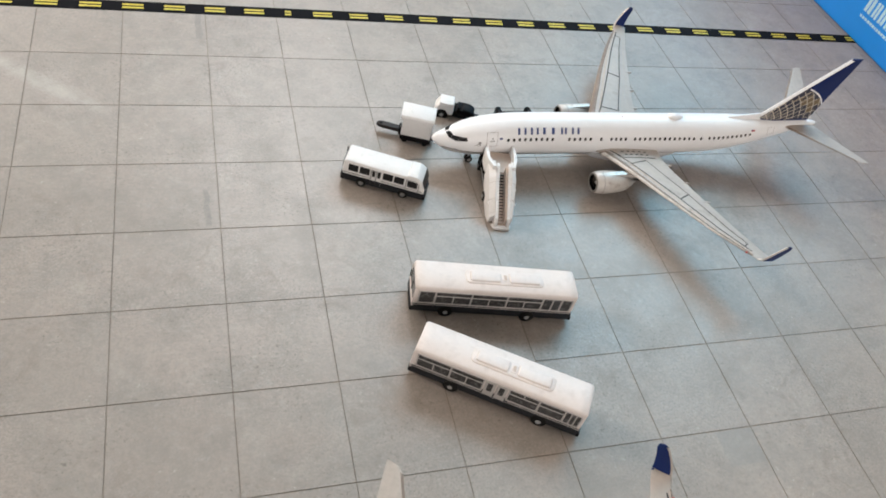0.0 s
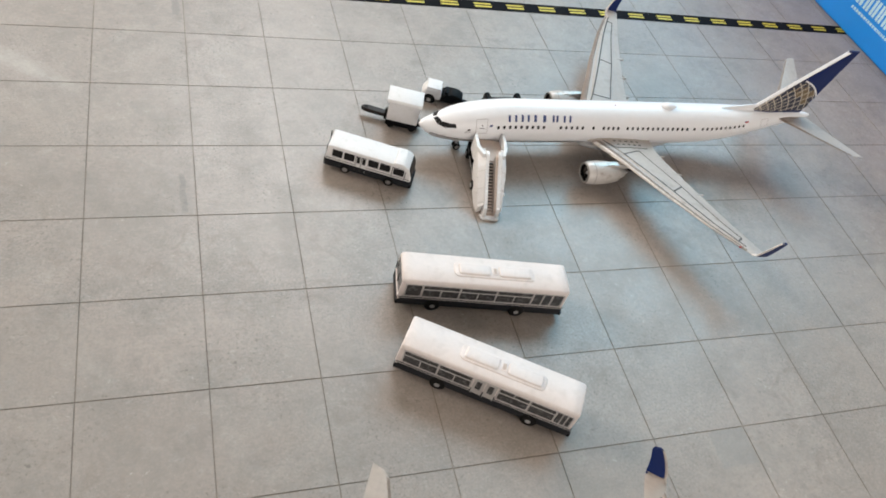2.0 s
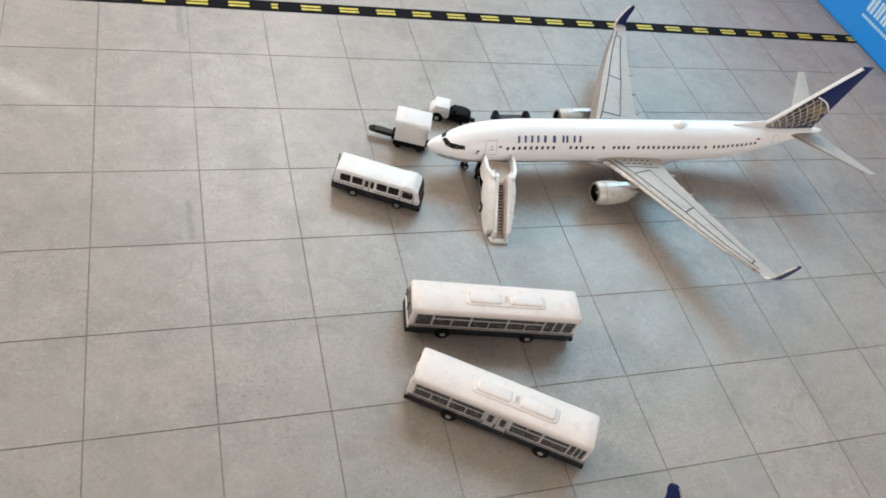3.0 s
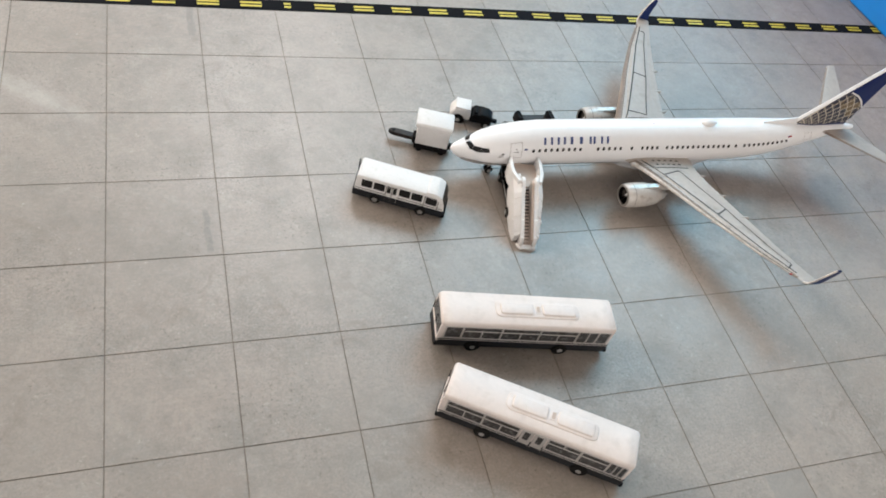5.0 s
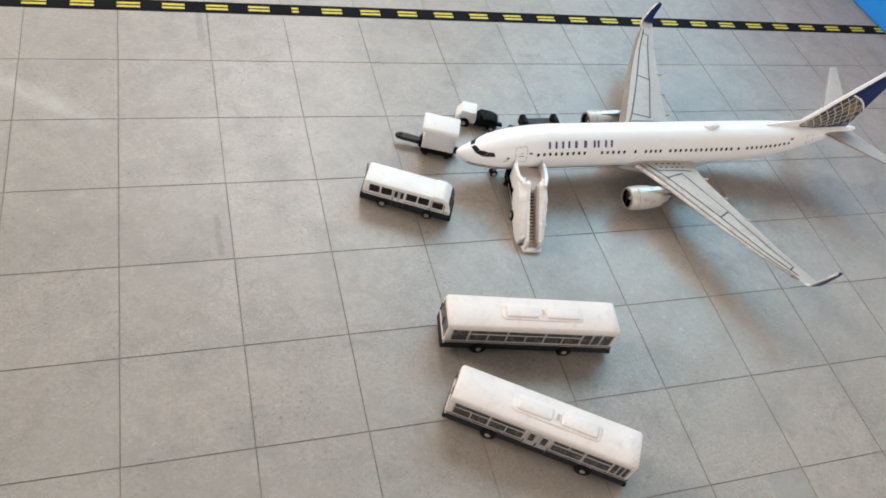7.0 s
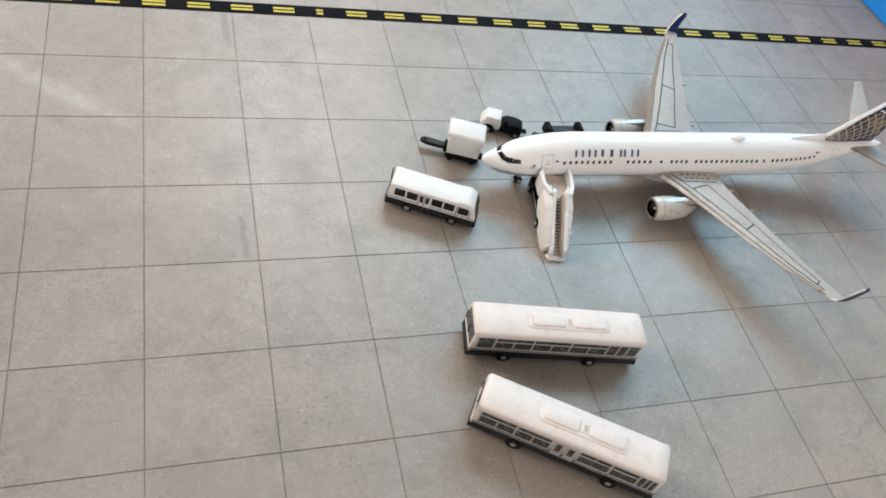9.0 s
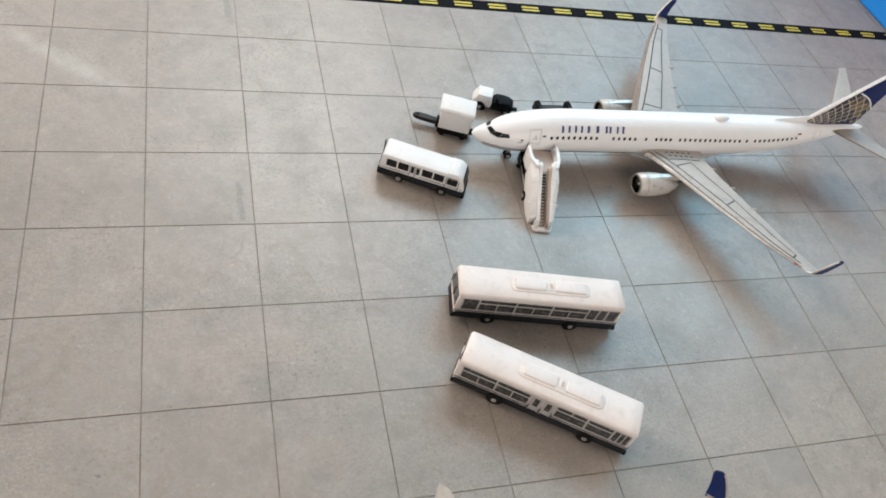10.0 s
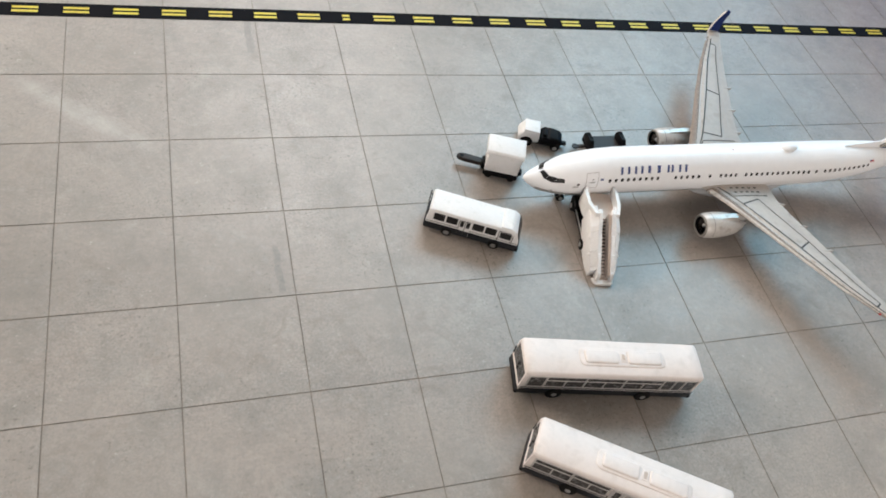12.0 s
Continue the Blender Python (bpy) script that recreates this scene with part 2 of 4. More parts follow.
# ---- mesh helpers, in millimetres ----


def part(name, bm, mat, parent=None, label="", smooth=None, at=None):
    """Links a bmesh, drawn in mm, as one mesh object under a thing or a part."""
    bmesh.ops.scale(bm, vec=(MM,) * 3, verts=bm.verts)
    bmesh.ops.recalc_face_normals(bm, faces=bm.faces)
    me = bpy.data.meshes.new(name)
    bm.to_mesh(me)
    bm.free()
    for m in mat if isinstance(mat, (list, tuple)) else [mat]:
        me.materials.append(m)
    if smooth:
        for p in me.polygons:
            p.use_smooth = True
        me.set_sharp_from_angle(angle=radians(smooth))
    ob = new(name, me)
    if parent:
        ob.parent = parent
    if at:
        ob.matrix_basis = at
    if label:
        tagged(ob, label)
    return ob


def again(ob, at, parent=None):
    """One more of a piece, on the same mesh."""
    o = new(ob.name.split(".")[0], ob.data)
    o.parent = parent or ob.parent
    o.matrix_basis = at
    return o


def thing(name, x, y, turn, label, category, group=""):
    """An empty at a thing's base; x and y in mm."""
    return tagged(bpy.data.objects.new(name, None), label, category, group), pose(x * MM, y * MM, 0, 0, 0, turn)


def put(pair):
    ob, m = pair
    scene.collection.objects.link(ob)
    ob.matrix_basis = m
    return ob


def at_mm(x, y, z, rx=0, ry=0, rz=0):
    return pose(x * MM, y * MM, z * MM, rx, ry, rz)


def box(x0, x1, y0, y1, z0, z1, bevel=0.0, seg=2, bm=None):
    """A box between those planes, with rounded edges; joined to bm if it is given."""
    own = bmesh.new()
    bmesh.ops.create_cube(own, size=1)
    bmesh.ops.scale(own, vec=(x1 - x0, y1 - y0, z1 - z0), verts=own.verts)
    bmesh.ops.translate(own, vec=((x0 + x1) / 2, (y0 + y1) / 2, (z0 + z1) / 2), verts=own.verts)
    if bevel:
        bmesh.ops.bevel(own, geom=own.edges[:], offset=bevel, segments=seg, affect="EDGES", profile=0.5)
    if bm is None:
        return own
    join(bm, own)
    return bm


def join(bm, own):
    me = bpy.data.meshes.new("joined")
    own.to_mesh(me)
    own.free()
    bm.from_mesh(me)
    bpy.data.meshes.remove(me)
    return bm


def prism(outline, y0, y1, bevel=0.0, axis="y", bm=None):
    """An outline in x, z (axis y) or y, z (axis x) pulled from y0 to y1."""
    own = bmesh.new()
    spot = (lambda a, c, d: (a, d, c)) if axis == "y" else (lambda a, c, d: (d, a, c))
    if axis == "z":
        spot = lambda a, c, d: (a, c, d)
    low = [own.verts.new(spot(a, c, y0)) for a, c in outline]
    top = [own.verts.new(spot(a, c, y1)) for a, c in outline]
    own.faces.new(low)
    own.faces.new(top[::-1])
    for i in range(len(low)):
        j = (i + 1) % len(low)
        own.faces.new((low[j], low[i], top[i], top[j]))
    if bevel:
        bmesh.ops.bevel(own, geom=own.edges[:], offset=bevel, segments=2, affect="EDGES", profile=0.5)
    if bm is None:
        return own
    return join(bm, own)


def drum(radius, y0, y1, bevel=0.15, sides=20, bm=None, centre=(0, 0)):
    """A short cylinder along y."""
    ring = [(centre[0] + radius * math.cos(2 * math.pi * i / sides), centre[1] + radius * math.sin(2 * math.pi * i / sides)) for i in range(sides)]
    own = prism(ring, y0, y1)
    caps = [e for e in own.edges if abs(e.verts[0].co.y - e.verts[1].co.y) < 1e-6]
    if bevel:
        bmesh.ops.bevel(own, geom=caps, offset=bevel, segments=2, affect="EDGES", profile=0.5)
    return join(bm, own) if bm is not None else own


def loft(rings, bm=None, caps=True):
    """A skin over rings of equally many points."""
    bm = bm or bmesh.new()
    rows = [[bm.verts.new(p) for p in ring] for ring in rings]
    for a, b in zip(rows, rows[1:]):
        for i in range(len(a)):
            j = (i + 1) % len(a)
            bm.faces.new((a[i], a[j], b[j], b[i]))
    if caps:
        bm.faces.new(rows[0])
        bm.faces.new(rows[-1][::-1])
    return bm


def wheel(parent, x, y, radius, width, outer, name="wheel", hub=HUB, hub_size=0.55, tall=1.0):
    """A tyre with a hub on its outer side (outer: -1 or 1 along y)."""
    tyre = part(name, drum(radius, -width / 2, width / 2, 0.2 * radius), RUBBER, parent, smooth=40, at=at_mm(x, y, radius / tall) @ Matrix.Diagonal((1, 1, 1 / tall, 1)))
    side = outer * width / 2
    part("hub", drum(radius * hub_size, min(side - 0.1, side + 0.06 * outer), max(side - 0.1, side + 0.06 * outer), 0.06, 14), hub, tyre, "pale metal hub", smooth=40)
    return tyre

# ---- room, table and mat ----
X0, X1, Y0, Y1, Z0, Z1 = -1500, 670, -1800, 1600, -740, 2100


def wall_with_hole(name, axis, inner, outer, a0, a1, hole):
    """A wall across x or y, with an opening (along from, to, low, high) through it."""
    h0, h1, low, high = hole
    bm = bmesh.new()
    lo, hi = min(inner, outer), max(inner, outer)
    for p, q, r, s in ((a0, h0, Z0, Z1), (h1, a1, Z0, Z1), (h0, h1, Z0, low), (h0, h1, high, Z1)):
        box(*((lo, hi, p, q) if axis == "x" else (p, q, lo, hi)), r, s, bm=bm)
    return tagged(part(name, bm, WALL), "plain off-white painted room wall", "wall", kind="structure")


wall_with_hole("wall_west", "x", X0, X0 - 140, Y0, Y1, (640, 1160, 620, 1180))
wall_with_hole("wall_north_right", "y", Y1, Y1 + 140, -60, X1 + 140, (-10, 650, 1110, 1990))
wall_with_hole("wall_north_left", "y", Y1, Y1 + 140, X0 - 140, -60, (-890, -110, 590, 1370))
wall_with_hole("wall_east", "x", X1, X1 + 140, Y0, Y1, (210, 790, 450, 930))
wall_with_hole("wall_south", "y", Y0, Y0 - 140, X0 - 140, X1 + 140, (-550, 650, 190, 1050))
tagged(part("floor", box(X0, X1, Y0, Y1, Z0 - 60, Z0), BOARDS), "brown wooden floor below the table", "floor", kind="structure")
tagged(part("ceiling", box(X0 - 140, X1 + 140, Y0 - 140, Y1 + 140, Z1, Z1 + 80), WALL), "plain off-white ceiling", "ceiling", kind="structure")


def window_frame(name, axis, plane, a0, a1, low, high):
    root = tagged(new(name), "white framed window added in an unseen wall", "window", kind="structure")
    sides = [(a0, a0 + 50, low, high), (a1 - 50, a1, low, high), (a0 + 50, a1 - 50, low, low + 50), (a0 + 50, a1 - 50, high - 50, high)]
    mid = (a0 + a1) / 2
    sides.append((mid - 20, mid + 20, low + 50, high - 50))
    for p, q, r, s in sides:
        lim = (plane - 30, plane + 30, p, q) if axis == "x" else (p, q, plane - 30, plane + 30)
        part("window_frame", box(*lim, r, s, 4), WHITE, root)
    return root


# Unseen windows, added to hold the lamps.
window_frame("window_1", "x", X0 - 100, 640, 1160, 620, 1180)
window_frame("window_2", "y", Y1 + 100, -10, 650, 1110, 1990)
window_frame("added_window_5", "y", Y1 + 100, -890, -110, 590, 1370)
window_frame("added_window_4", "x", X1 + 100, 210, 790, 450, 930)
window_frame("added_window_3", "y", Y0 - 100, -550, 650, 190, 1050)

table = tagged(new("table"), "wooden table under the printed paving mat", "table")
part("tabletop", box(-350, 620, -520, 330, -32, -2.6, 3), OAK, table)
for lx in (-300, 570):
    for ly in (-470, 280):
        part("leg", box(lx - 25, lx + 25, ly - 25, ly + 25, Z0, -32, 3), OAK, table)

TILE = 19.3
SHIFT = {0: -0.045, 1: -0.013, 2: 0.030, 3: -0.014, 4: -0.026, 5: -0.020, 6: -0.026, 9: -0.018, 10: -0.028}
GAP = 0.105
mat = tagged(new("ground"), "printed grey concrete paving mat with thin dark joints", "mat", kind="structure")
part("joint_bed", box(-290, 560, -440, 270, -2.6, -0.1), JOINT, mat, "dark joint lines between the slabs")


ROW_SHIFT = {0: 0.06, -2: -0.05, -3: -0.18, -4: -0.02, -5: 0.09, -6: 0.10}


def crossing(i, j):
    """Where two joints of the print cross; the far rows of the mat run slightly askew."""
    skew = min(1, max(0, j + 2)) * -0.2 * (min(5, max(0.8, i)) - 2.5)
    return TILE * (i + SHIFT.get(i, 0.0)), TILE * j + ROW_SHIFT.get(j, 0.0) + skew


# ---- border strip ----
strip = tagged(new("border_strip"), "black border tape with paired yellow dashes laid on the mat", "tape")
strip.matrix_basis = at_mm(-13.7, 21.4, 0, 0, 0, -0.75)
part("tape", box(-120, 420, -2.25, 2.25, 0, 0.07), TAPE, strip, "black tape")
dash = part("dash", box(-2.6, 2.6, -0.36, 0.36, 0.05, 0.10), YELLOW, strip, "yellow dash", at=at_mm(14.73, 0.66, 0))
for k in range(-9, 34):
    x = 14.73 + 10.2 * k if k < 6 else 14.73 + 10.15 * k + 8.65 - 0.1
    for y in (0.66, -0.66):
        if (k, y) != (0, 0.66):
            again(dash, at_mm(x, y, 0))
for y in (0.66, -0.66):
    part("dash", box(-0.85, 0.85, -0.36, 0.36, 0.05, 0.10), YELLOW, strip, "short yellow dash", at=at_mm(74.72, y, 0))

# ---- blue box ----
carton = tagged(new("model_box"), "bright blue cardboard model box with pale printed lettering on the mat", "box")
carton.matrix_basis = at_mm(251.5, 60, 0, 0, 0, 2.0)
part("carton", box(0, 62, -100, 130, 0, 70, 0.8), SKY_BLUE, carton)
part("lid_seam", box(-0.06, 0.2, -99, 129, 44, 44.4), NAVY, carton)


def print_bar(y0, y1, z0, z1, name="print_bar"):
    return part(name, box(-0.05, 0.1, y0, y1, z0, z1), PALE_BLUE, carton)


# Large plain bars in place of a brand's lettering, a row of small ones under it.
SPELL = [(3.0, 0.9), (2.4, 0.9), (2.6, 0.8), (2.4, 0.8), (2.6, 2.2), (2.2, 0.9), (2.8, 0.9), (2.6, 0.9), (2.4, 0.9), (2.6, 0.9), (2.2, 0.9)]
y = -39.5
for wide, gap in SPELL:
    print_bar(y - wide * 0.42, y, 9.9, 15.2)
    print_bar(y - wide, y - wide * 0.58, 9.9, 15.2)
    y -= wide + gap
y = -39.5
random.seed(5)
while y > -74:
    wide = random.uniform(0.5, 1.1)
    print_bar(y - wide, y, 7.6, 8.5, "small_print_bar")
    y -= wide + 0.35
# ---- airliner, nose at the origin, tail along +x, left wing along -y ----
LIFT = 0.15
HULL = [(0.0, 0.12, 7.3, 7.1), (0.35, 0.62, 7.85, 6.5), (1.0, 1.2, 8.4, 5.85), (2.0, 1.85, 8.75, 5.15), (3.2, 2.45, 9.2, 4.6), (4.4, 2.95, 9.75, 4.25),
        (5.6, 3.35, 10.4, 4.0), (7.2, 3.8, 11.15, 3.8), (9.2, 4.2, 11.85, 3.62), (12.0, 4.5, 12.5, 3.52), (15.5, 4.66, 13.1, 3.5), (20, 4.7, 13.5, 3.5), (25, 4.7, 13.6, 3.5), (30, 4.7, 13.6, 3.5),
        (40, 4.7, 13.6, 3.5), (50, 4.7, 13.6, 3.5), (60, 4.7, 13.6, 3.5), (67, 4.7, 13.6, 3.55), (73, 4.62, 13.6, 3.95), (79, 4.3, 13.58, 4.9), (85, 3.7, 13.52, 6.4),
        (91, 2.85, 13.4, 8.2), (97, 1.85, 13.2, 9.9), (101, 1.15, 12.95, 10.9), (103.6, 0.7, 12.7, 11.4), (104.6, 0.3, 12.4, 11.7)]


def hull_at(x, cut=0.0):
    rows = [(a if a < 61 else a - cut, w, t + LIFT, b + LIFT) for a, w, t, b in HULL]
    xs = [r[0] for r in rows]
    return [float(np.interp(x, xs, [r[i] for r in rows])) for i in (1, 2, 3)]


def on_hull(x, up, off=0.0, side=-1, cut=0.0):
    """A point of the skin: up is the angle in degrees above the widest line."""
    w, top, low = hull_at(x, cut)
    c, s = math.cos(radians(up)), math.sin(radians(up))
    return (x, side * (w + off) * c, (top + low) / 2 + ((top - low) / 2 + off) * s)


def hull_patch(corners, off=0.04, side=-1, cut=0.0, steps=6, bm=None):
    """A thin skin over the hull between four corners (x, angle), in order round it."""
    bm = bm or bmesh.new()
    p = [Vector(c) for c in corners]
    grid = []
    for i in range(steps + 1):
        row = []
        for j in range(steps + 1):
            u, v = i / steps, j / steps
            q = p[0].lerp(p[1], u).lerp(p[3].lerp(p[2], u), v)
            row.append(bm.verts.new(on_hull(q.x, q.y, off, side, cut)))
        grid.append(row)
    for i in range(steps):
        for j in range(steps):
            bm.faces.new((grid[i][j], grid[i + 1][j], grid[i + 1][j + 1], grid[i][j + 1]))
    return bm


def hull_line(points, wide, off=0.04, side=-1, cut=0.0):
    """A thin printed line on the hull through (x, angle) points."""
    bm = bmesh.new()
    for (xa, ua), (xb, ub) in zip(points, points[1:]):
        if abs(xa - xb) < 1e-6:
            hull_patch([(xa - wide / 2, ua), (xa + wide / 2, ua), (xa + wide / 2, ub), (xa - wide / 2, ub)], off, side, cut, 4, bm)
        else:
            d = wide * 6.0
            hull_patch([(xa, ua - d), (xb, ub - d), (xb, ub + d), (xa, ua + d)], off, side, cut, 2, bm)
    return bm


FOIL = [(0.0, 0.0), (0.03, 0.42), (0.12, 0.8), (0.3, 1.0), (0.55, 0.82), (0.8, 0.42), (1.0, 0.06), (0.8, -0.22), (0.55, -0.5), (0.3, -0.75), (0.12, -0.65), (0.03, -0.36)]


def foil(lead, trail, thick, normal=(0, 0, 1), upto=1.0, grow=0.0):
    a, b, n = Vector(lead), Vector(trail), Vector(normal)
    return [a.lerp(b, u * upto) + n * (h * thick / 2 + (grow if h > 0 else -grow)) - (b - a).normalized() * grow for u, h in FOIL]


# y from the centre line, leading edge x, trailing edge x, height, thickness
WING = [(2.5, 39.2, 57.6, 6.4, 1.9), (5.2, 41.1, 57.2, 6.9, 1.75), (9.5, 43.7, 56.8, 7.5, 1.4), (14.0, 46.1, 57.6, 8.0, 1.15), (24.0, 51.2, 60.3, 8.9, 0.85), (34.0, 57.0, 63.4, 9.6, 0.62), (42.0, 62.4, 66.2, 10.3, 0.45)]
TIP = [(42.0, 62.4, 66.2, 10.3, 0), (43.3, 62.9, 66.6, 10.55, 25), (44.0, 63.4, 66.6, 11.0, 55), (44.35, 63.8, 66.8, 12.1, 75), (44.7, 64.8, 67.3, 13.9, 80), (44.9, 65.8, 67.9, 15.4, 81), (44.97, 66.4, 67.9, 16.0, 82), (44.98, 66.9, 67.8, 16.25, 82)]


def wing_at(y):
    return [float(np.interp(y, [r[0] for r in WING], [r[i] for r in WING])) for i in (1, 2, 3, 4)]


def wing_top(y, u, side, off=0.04):
    """A point on the wing's upper skin: u along the chord."""
    a, b, z, t = wing_at(y)
    h = float(np.interp(u, [p[0] for p in FOIL[:7]], [p[1] for p in FOIL[:7]]))
    return Vector((a + (b - a) * u, side * y, z + h * t / 2 + off))


def wing_line(points, side, wide=0.16, steps=8):
    bm = bmesh.new()
    for (ya, ua), (yb, ub) in zip(points, points[1:]):
        last = None
        for k in range(steps + 1):
            y, u = ya + (yb - ya) * k / steps, ua + (ub - ua) * k / steps
            chord = wing_at(y)[1] - wing_at(y)[0]
            if abs(yb - ya) > 0.6 * abs(ub - ua) * chord:
                p, q = wing_top(y, u - wide / 2 / chord, side), wing_top(y, u + wide / 2 / chord, side)
            else:
                p, q = wing_top(y - wide / 2, u, side), wing_top(y + wide / 2, u, side)
            now = (bm.verts.new(p), bm.verts.new(q))
            if last:
                bm.faces.new((*last, now[1], now[0]))
            last = now
    return bm


def turned(points, axis_y, axis_z, cx):
    return [(cx, axis_y + a, axis_z + b) for a, b in points]


def ring(radius_y, radius_z, count=28, flat=0.0):
    pts = []
    for i in range(count):
        a = 2 * math.pi * i / count
        z = radius_z * math.sin(a)
        pts.append((radius_y * math.cos(a), max(z, -radius_z + flat)))
    return pts


def build_engine(root, side):
    y, z, dx = side * 12.9, 4.6 if side < 0 else 3.75, 1.2
    skin = [(36.2, 1.95), (36.0, 2.15), (36.25, 2.4), (37.2, 2.66), (39.0, 2.78), (41.5, 2.66), (43.6, 2.3), (44.6, 2.05), (44.6, 1.85), (43.0, 1.8)]
    engine = part("engine", loft([turned(ring(r * 1.02, r * 0.98, 32, 0.22), y, z, x + dx) for x, r in skin], caps=False), NACELLE, root, "silver-grey engine nacelle", smooth=50)
    part("inlet_lip", loft([turned(ring(r * 1.02, r * 0.98, 32, 0.22), y, z, x + dx) for x, r in ((36.2, 1.9), (35.98, 2.02), (35.95, 2.15), (36.06, 2.3), (36.2, 2.4))], caps=False), LIP, engine, "thin dark grey inlet lip", smooth=60)
    for x, r in ((37.9, 2.72),):
        part("cowl_line", loft([turned(ring(r * 1.02 + 0.03, r * 0.98 + 0.03, 32, 0.22), y, z, x + dx + d) for d in (-0.06, 0.06)], caps=False), LIP, engine, "thin dark cowl joint", smooth=60)
    part("inlet_duct", loft([turned(ring(r, r * 0.98, 28), y, z, x + dx) for x, r in ((36.1, 2.0), (37.3, 1.95), (37.4, 0.2))], caps=False), BLACK, engine, "black inlet duct")
    fan = bmesh.new()
    for k in range(18):
        a = 2 * math.pi * k / 18
        b = a + 0.24
        v = [fan.verts.new((x + dx, y + r * math.cos(t), z + r * math.sin(t))) for x, r, t in ((37.0, 0.45, a), (36.8, 1.88, a), (37.15, 1.88, b), (37.2, 0.45, b))]
        fan.faces.new(v)
    part("fan", fan, RUST, engine, "grey fan blades")
    part("spinner", loft([turned(ring(r, r, 14), y, z, x + dx) for x, r in ((36.55, 0.04), (36.75, 0.25), (37.1, 0.45))]), HUB, engine, "pale spinner cone", smooth=60)
    part("exhaust", loft([turned(ring(r, r, 22), y, z, x + dx) for x, r in ((43.2, 1.75), (45.4, 1.35), (46.3, 1.15), (46.3, 0.9), (45.9, 0.75), (47.6, 0.12))]), HUB, engine, "bare metal exhaust cone", smooth=35)
    pylon = loft([[(38.6, y - 0.1, 6.7), (38.6, y + 0.1, 6.7), (38.8, y + 0.15, 6.4), (38.8, y - 0.15, 6.4)],
                  [(40.5, y - 0.5, 7.25), (40.5, y + 0.5, 7.25), (40.5, y + 0.55, 6.5), (40.5, y - 0.55, 6.5)],
                  [(44.0, y - 0.55, 7.5), (44.0, y + 0.55, 7.5), (44.0, y + 0.55, 6.2), (44.0, y - 0.55, 6.2)],
                  [(49.5, y - 0.3, 7.2), (49.5, y + 0.3, 7.2), (49.5, y + 0.3, 6.2), (49.5, y - 0.3, 6.2)]])
    if side > 0:
        for v in pylon.verts:
            v.co.z -= 0.7 if v.co.x < 46 else 0.2
    part("pylon", pylon, NACELLE, engine, smooth=45)


def build_wing(root, side, name, rim_mat):
    rings = [foil((a, side * y, z), (b, side * y, z - 0.02), t) for y, a, b, z, t in WING]
    wing = part(name, loft(rings), WING_GREY, root, "grey wing with dark panel lines", smooth=40)
    bm = bmesh.new()
    for u0, u1 in ((0.085, 0.24),):
        last = None
        for k in range(31):
            y = 5.0 + (41.6 - 5.0) * k / 30
            now = (bm.verts.new(wing_top(y, u0, side, 0.02)), bm.verts.new(wing_top(y, u1, side, 0.02)))
            if last:
                bm.faces.new((*last, now[1], now[0]))
            last = now
    part("slat_band", bm, WING_BAND, wing, "warm grey slat band")
    edge = []
    for y, a, b, z, t in WING[1:]:
        pts = []
        for u, h in ((0.10, -0.6), (0.05, -0.46), (0.0, 0.0), (0.03, 0.42), (0.07, 0.62), (0.10, 0.74)):
            pts.append((a + (b - a) * u - (0.04 if u < 0.02 else 0), side * y, z + h * t / 2 + (0.03 if h > 0 else -0.03)))
        edge.append(pts)
    part("leading_edge", loft(edge, caps=False), DULL_METAL, wing, "polished metal leading edge", smooth=60)
    part("panel_line", wing_line([(5.6, 0.11), (41.2, 0.11)], side, 0.12, 24), LINE, wing)
    nose = []
    for k in range(25):
        a, b, z, t = wing_at(5.6 + 1.46 * k)
        y = side * (5.6 + 1.46 * k)
        nose.append([(a + (b - a) * u - 0.1, y, z + h * t / 2 + d) for u, h, d in ((0.06, 0.58, 0.07), (0.03, 0.42, 0.07), (0.0, 0.0, 0.0), (0.03, -0.36, -0.07))])
    part("edge_strip", loft(nose, caps=False), CHROME if side < 0 else DULL_METAL, wing, "bright metal strip on the leading edge" if side < 0 else "brown metal strip on the leading edge", smooth=60)
    light = wing_top(5.9, 0.02, side)
    part("landing_light", box(light.x - 0.5, light.x + 0.5, light.y - 0.5, light.y + 0.3, light.z - 0.5, light.z + 0.12, 0.15, 2), CHROME, wing, "small silver landing light", smooth=40)
    part("panel_line", wing_line([(5.6, 0.17), (10.6, 0.23), (23.5, 0.31), (41.0, 0.30)], side, 0.34, 12), LINE, wing)
    part("panel_line", wing_line([(9.3, 0.62), (22.0, 0.70), (38.6, 0.66)], side, 0.26, 14), LINE, wing)
    part("panel_line", wing_line([(10.6, 0.22), (9.3, 0.62)], side, 0.3), LINE, wing)
    part("panel_line", wing_line([(23.6, 0.31), (22.0, 0.70)], side, 0.34), LINE, wing)
    part("panel_line", wing_line([(39.4, 0.30), (38.6, 0.66)], side, 0.3), LINE, wing)
    part("panel_line", wing_line([(8.2, 0.24), (8.2, 0.86)], side, 0.26), LINE, wing)
    part("panel_line", wing_line([(5.2, 0.16), (8.2, 0.24)], side, 0.24), LINE, wing)
    part("panel_line", wing_line([(12.0, 0.82), (39.5, 0.80)], side, 0.14, 20), FAINT, wing)
    mark = None
    for y in (5.7, 7.0):
        for u in (0.34, 0.44, 0.54, 0.64, 0.74):
            p = wing_top(y, u, side, 0.03)
            if mark is None:
                mark = part("walkway_mark", box(-0.36, 0.36, -0.14, 0.14, -0.02, 0.02), LINE, wing, at=at_mm(*p, 0, 4))
            else:
                again(mark, at_mm(*p, 0, 4))
    fairing = None
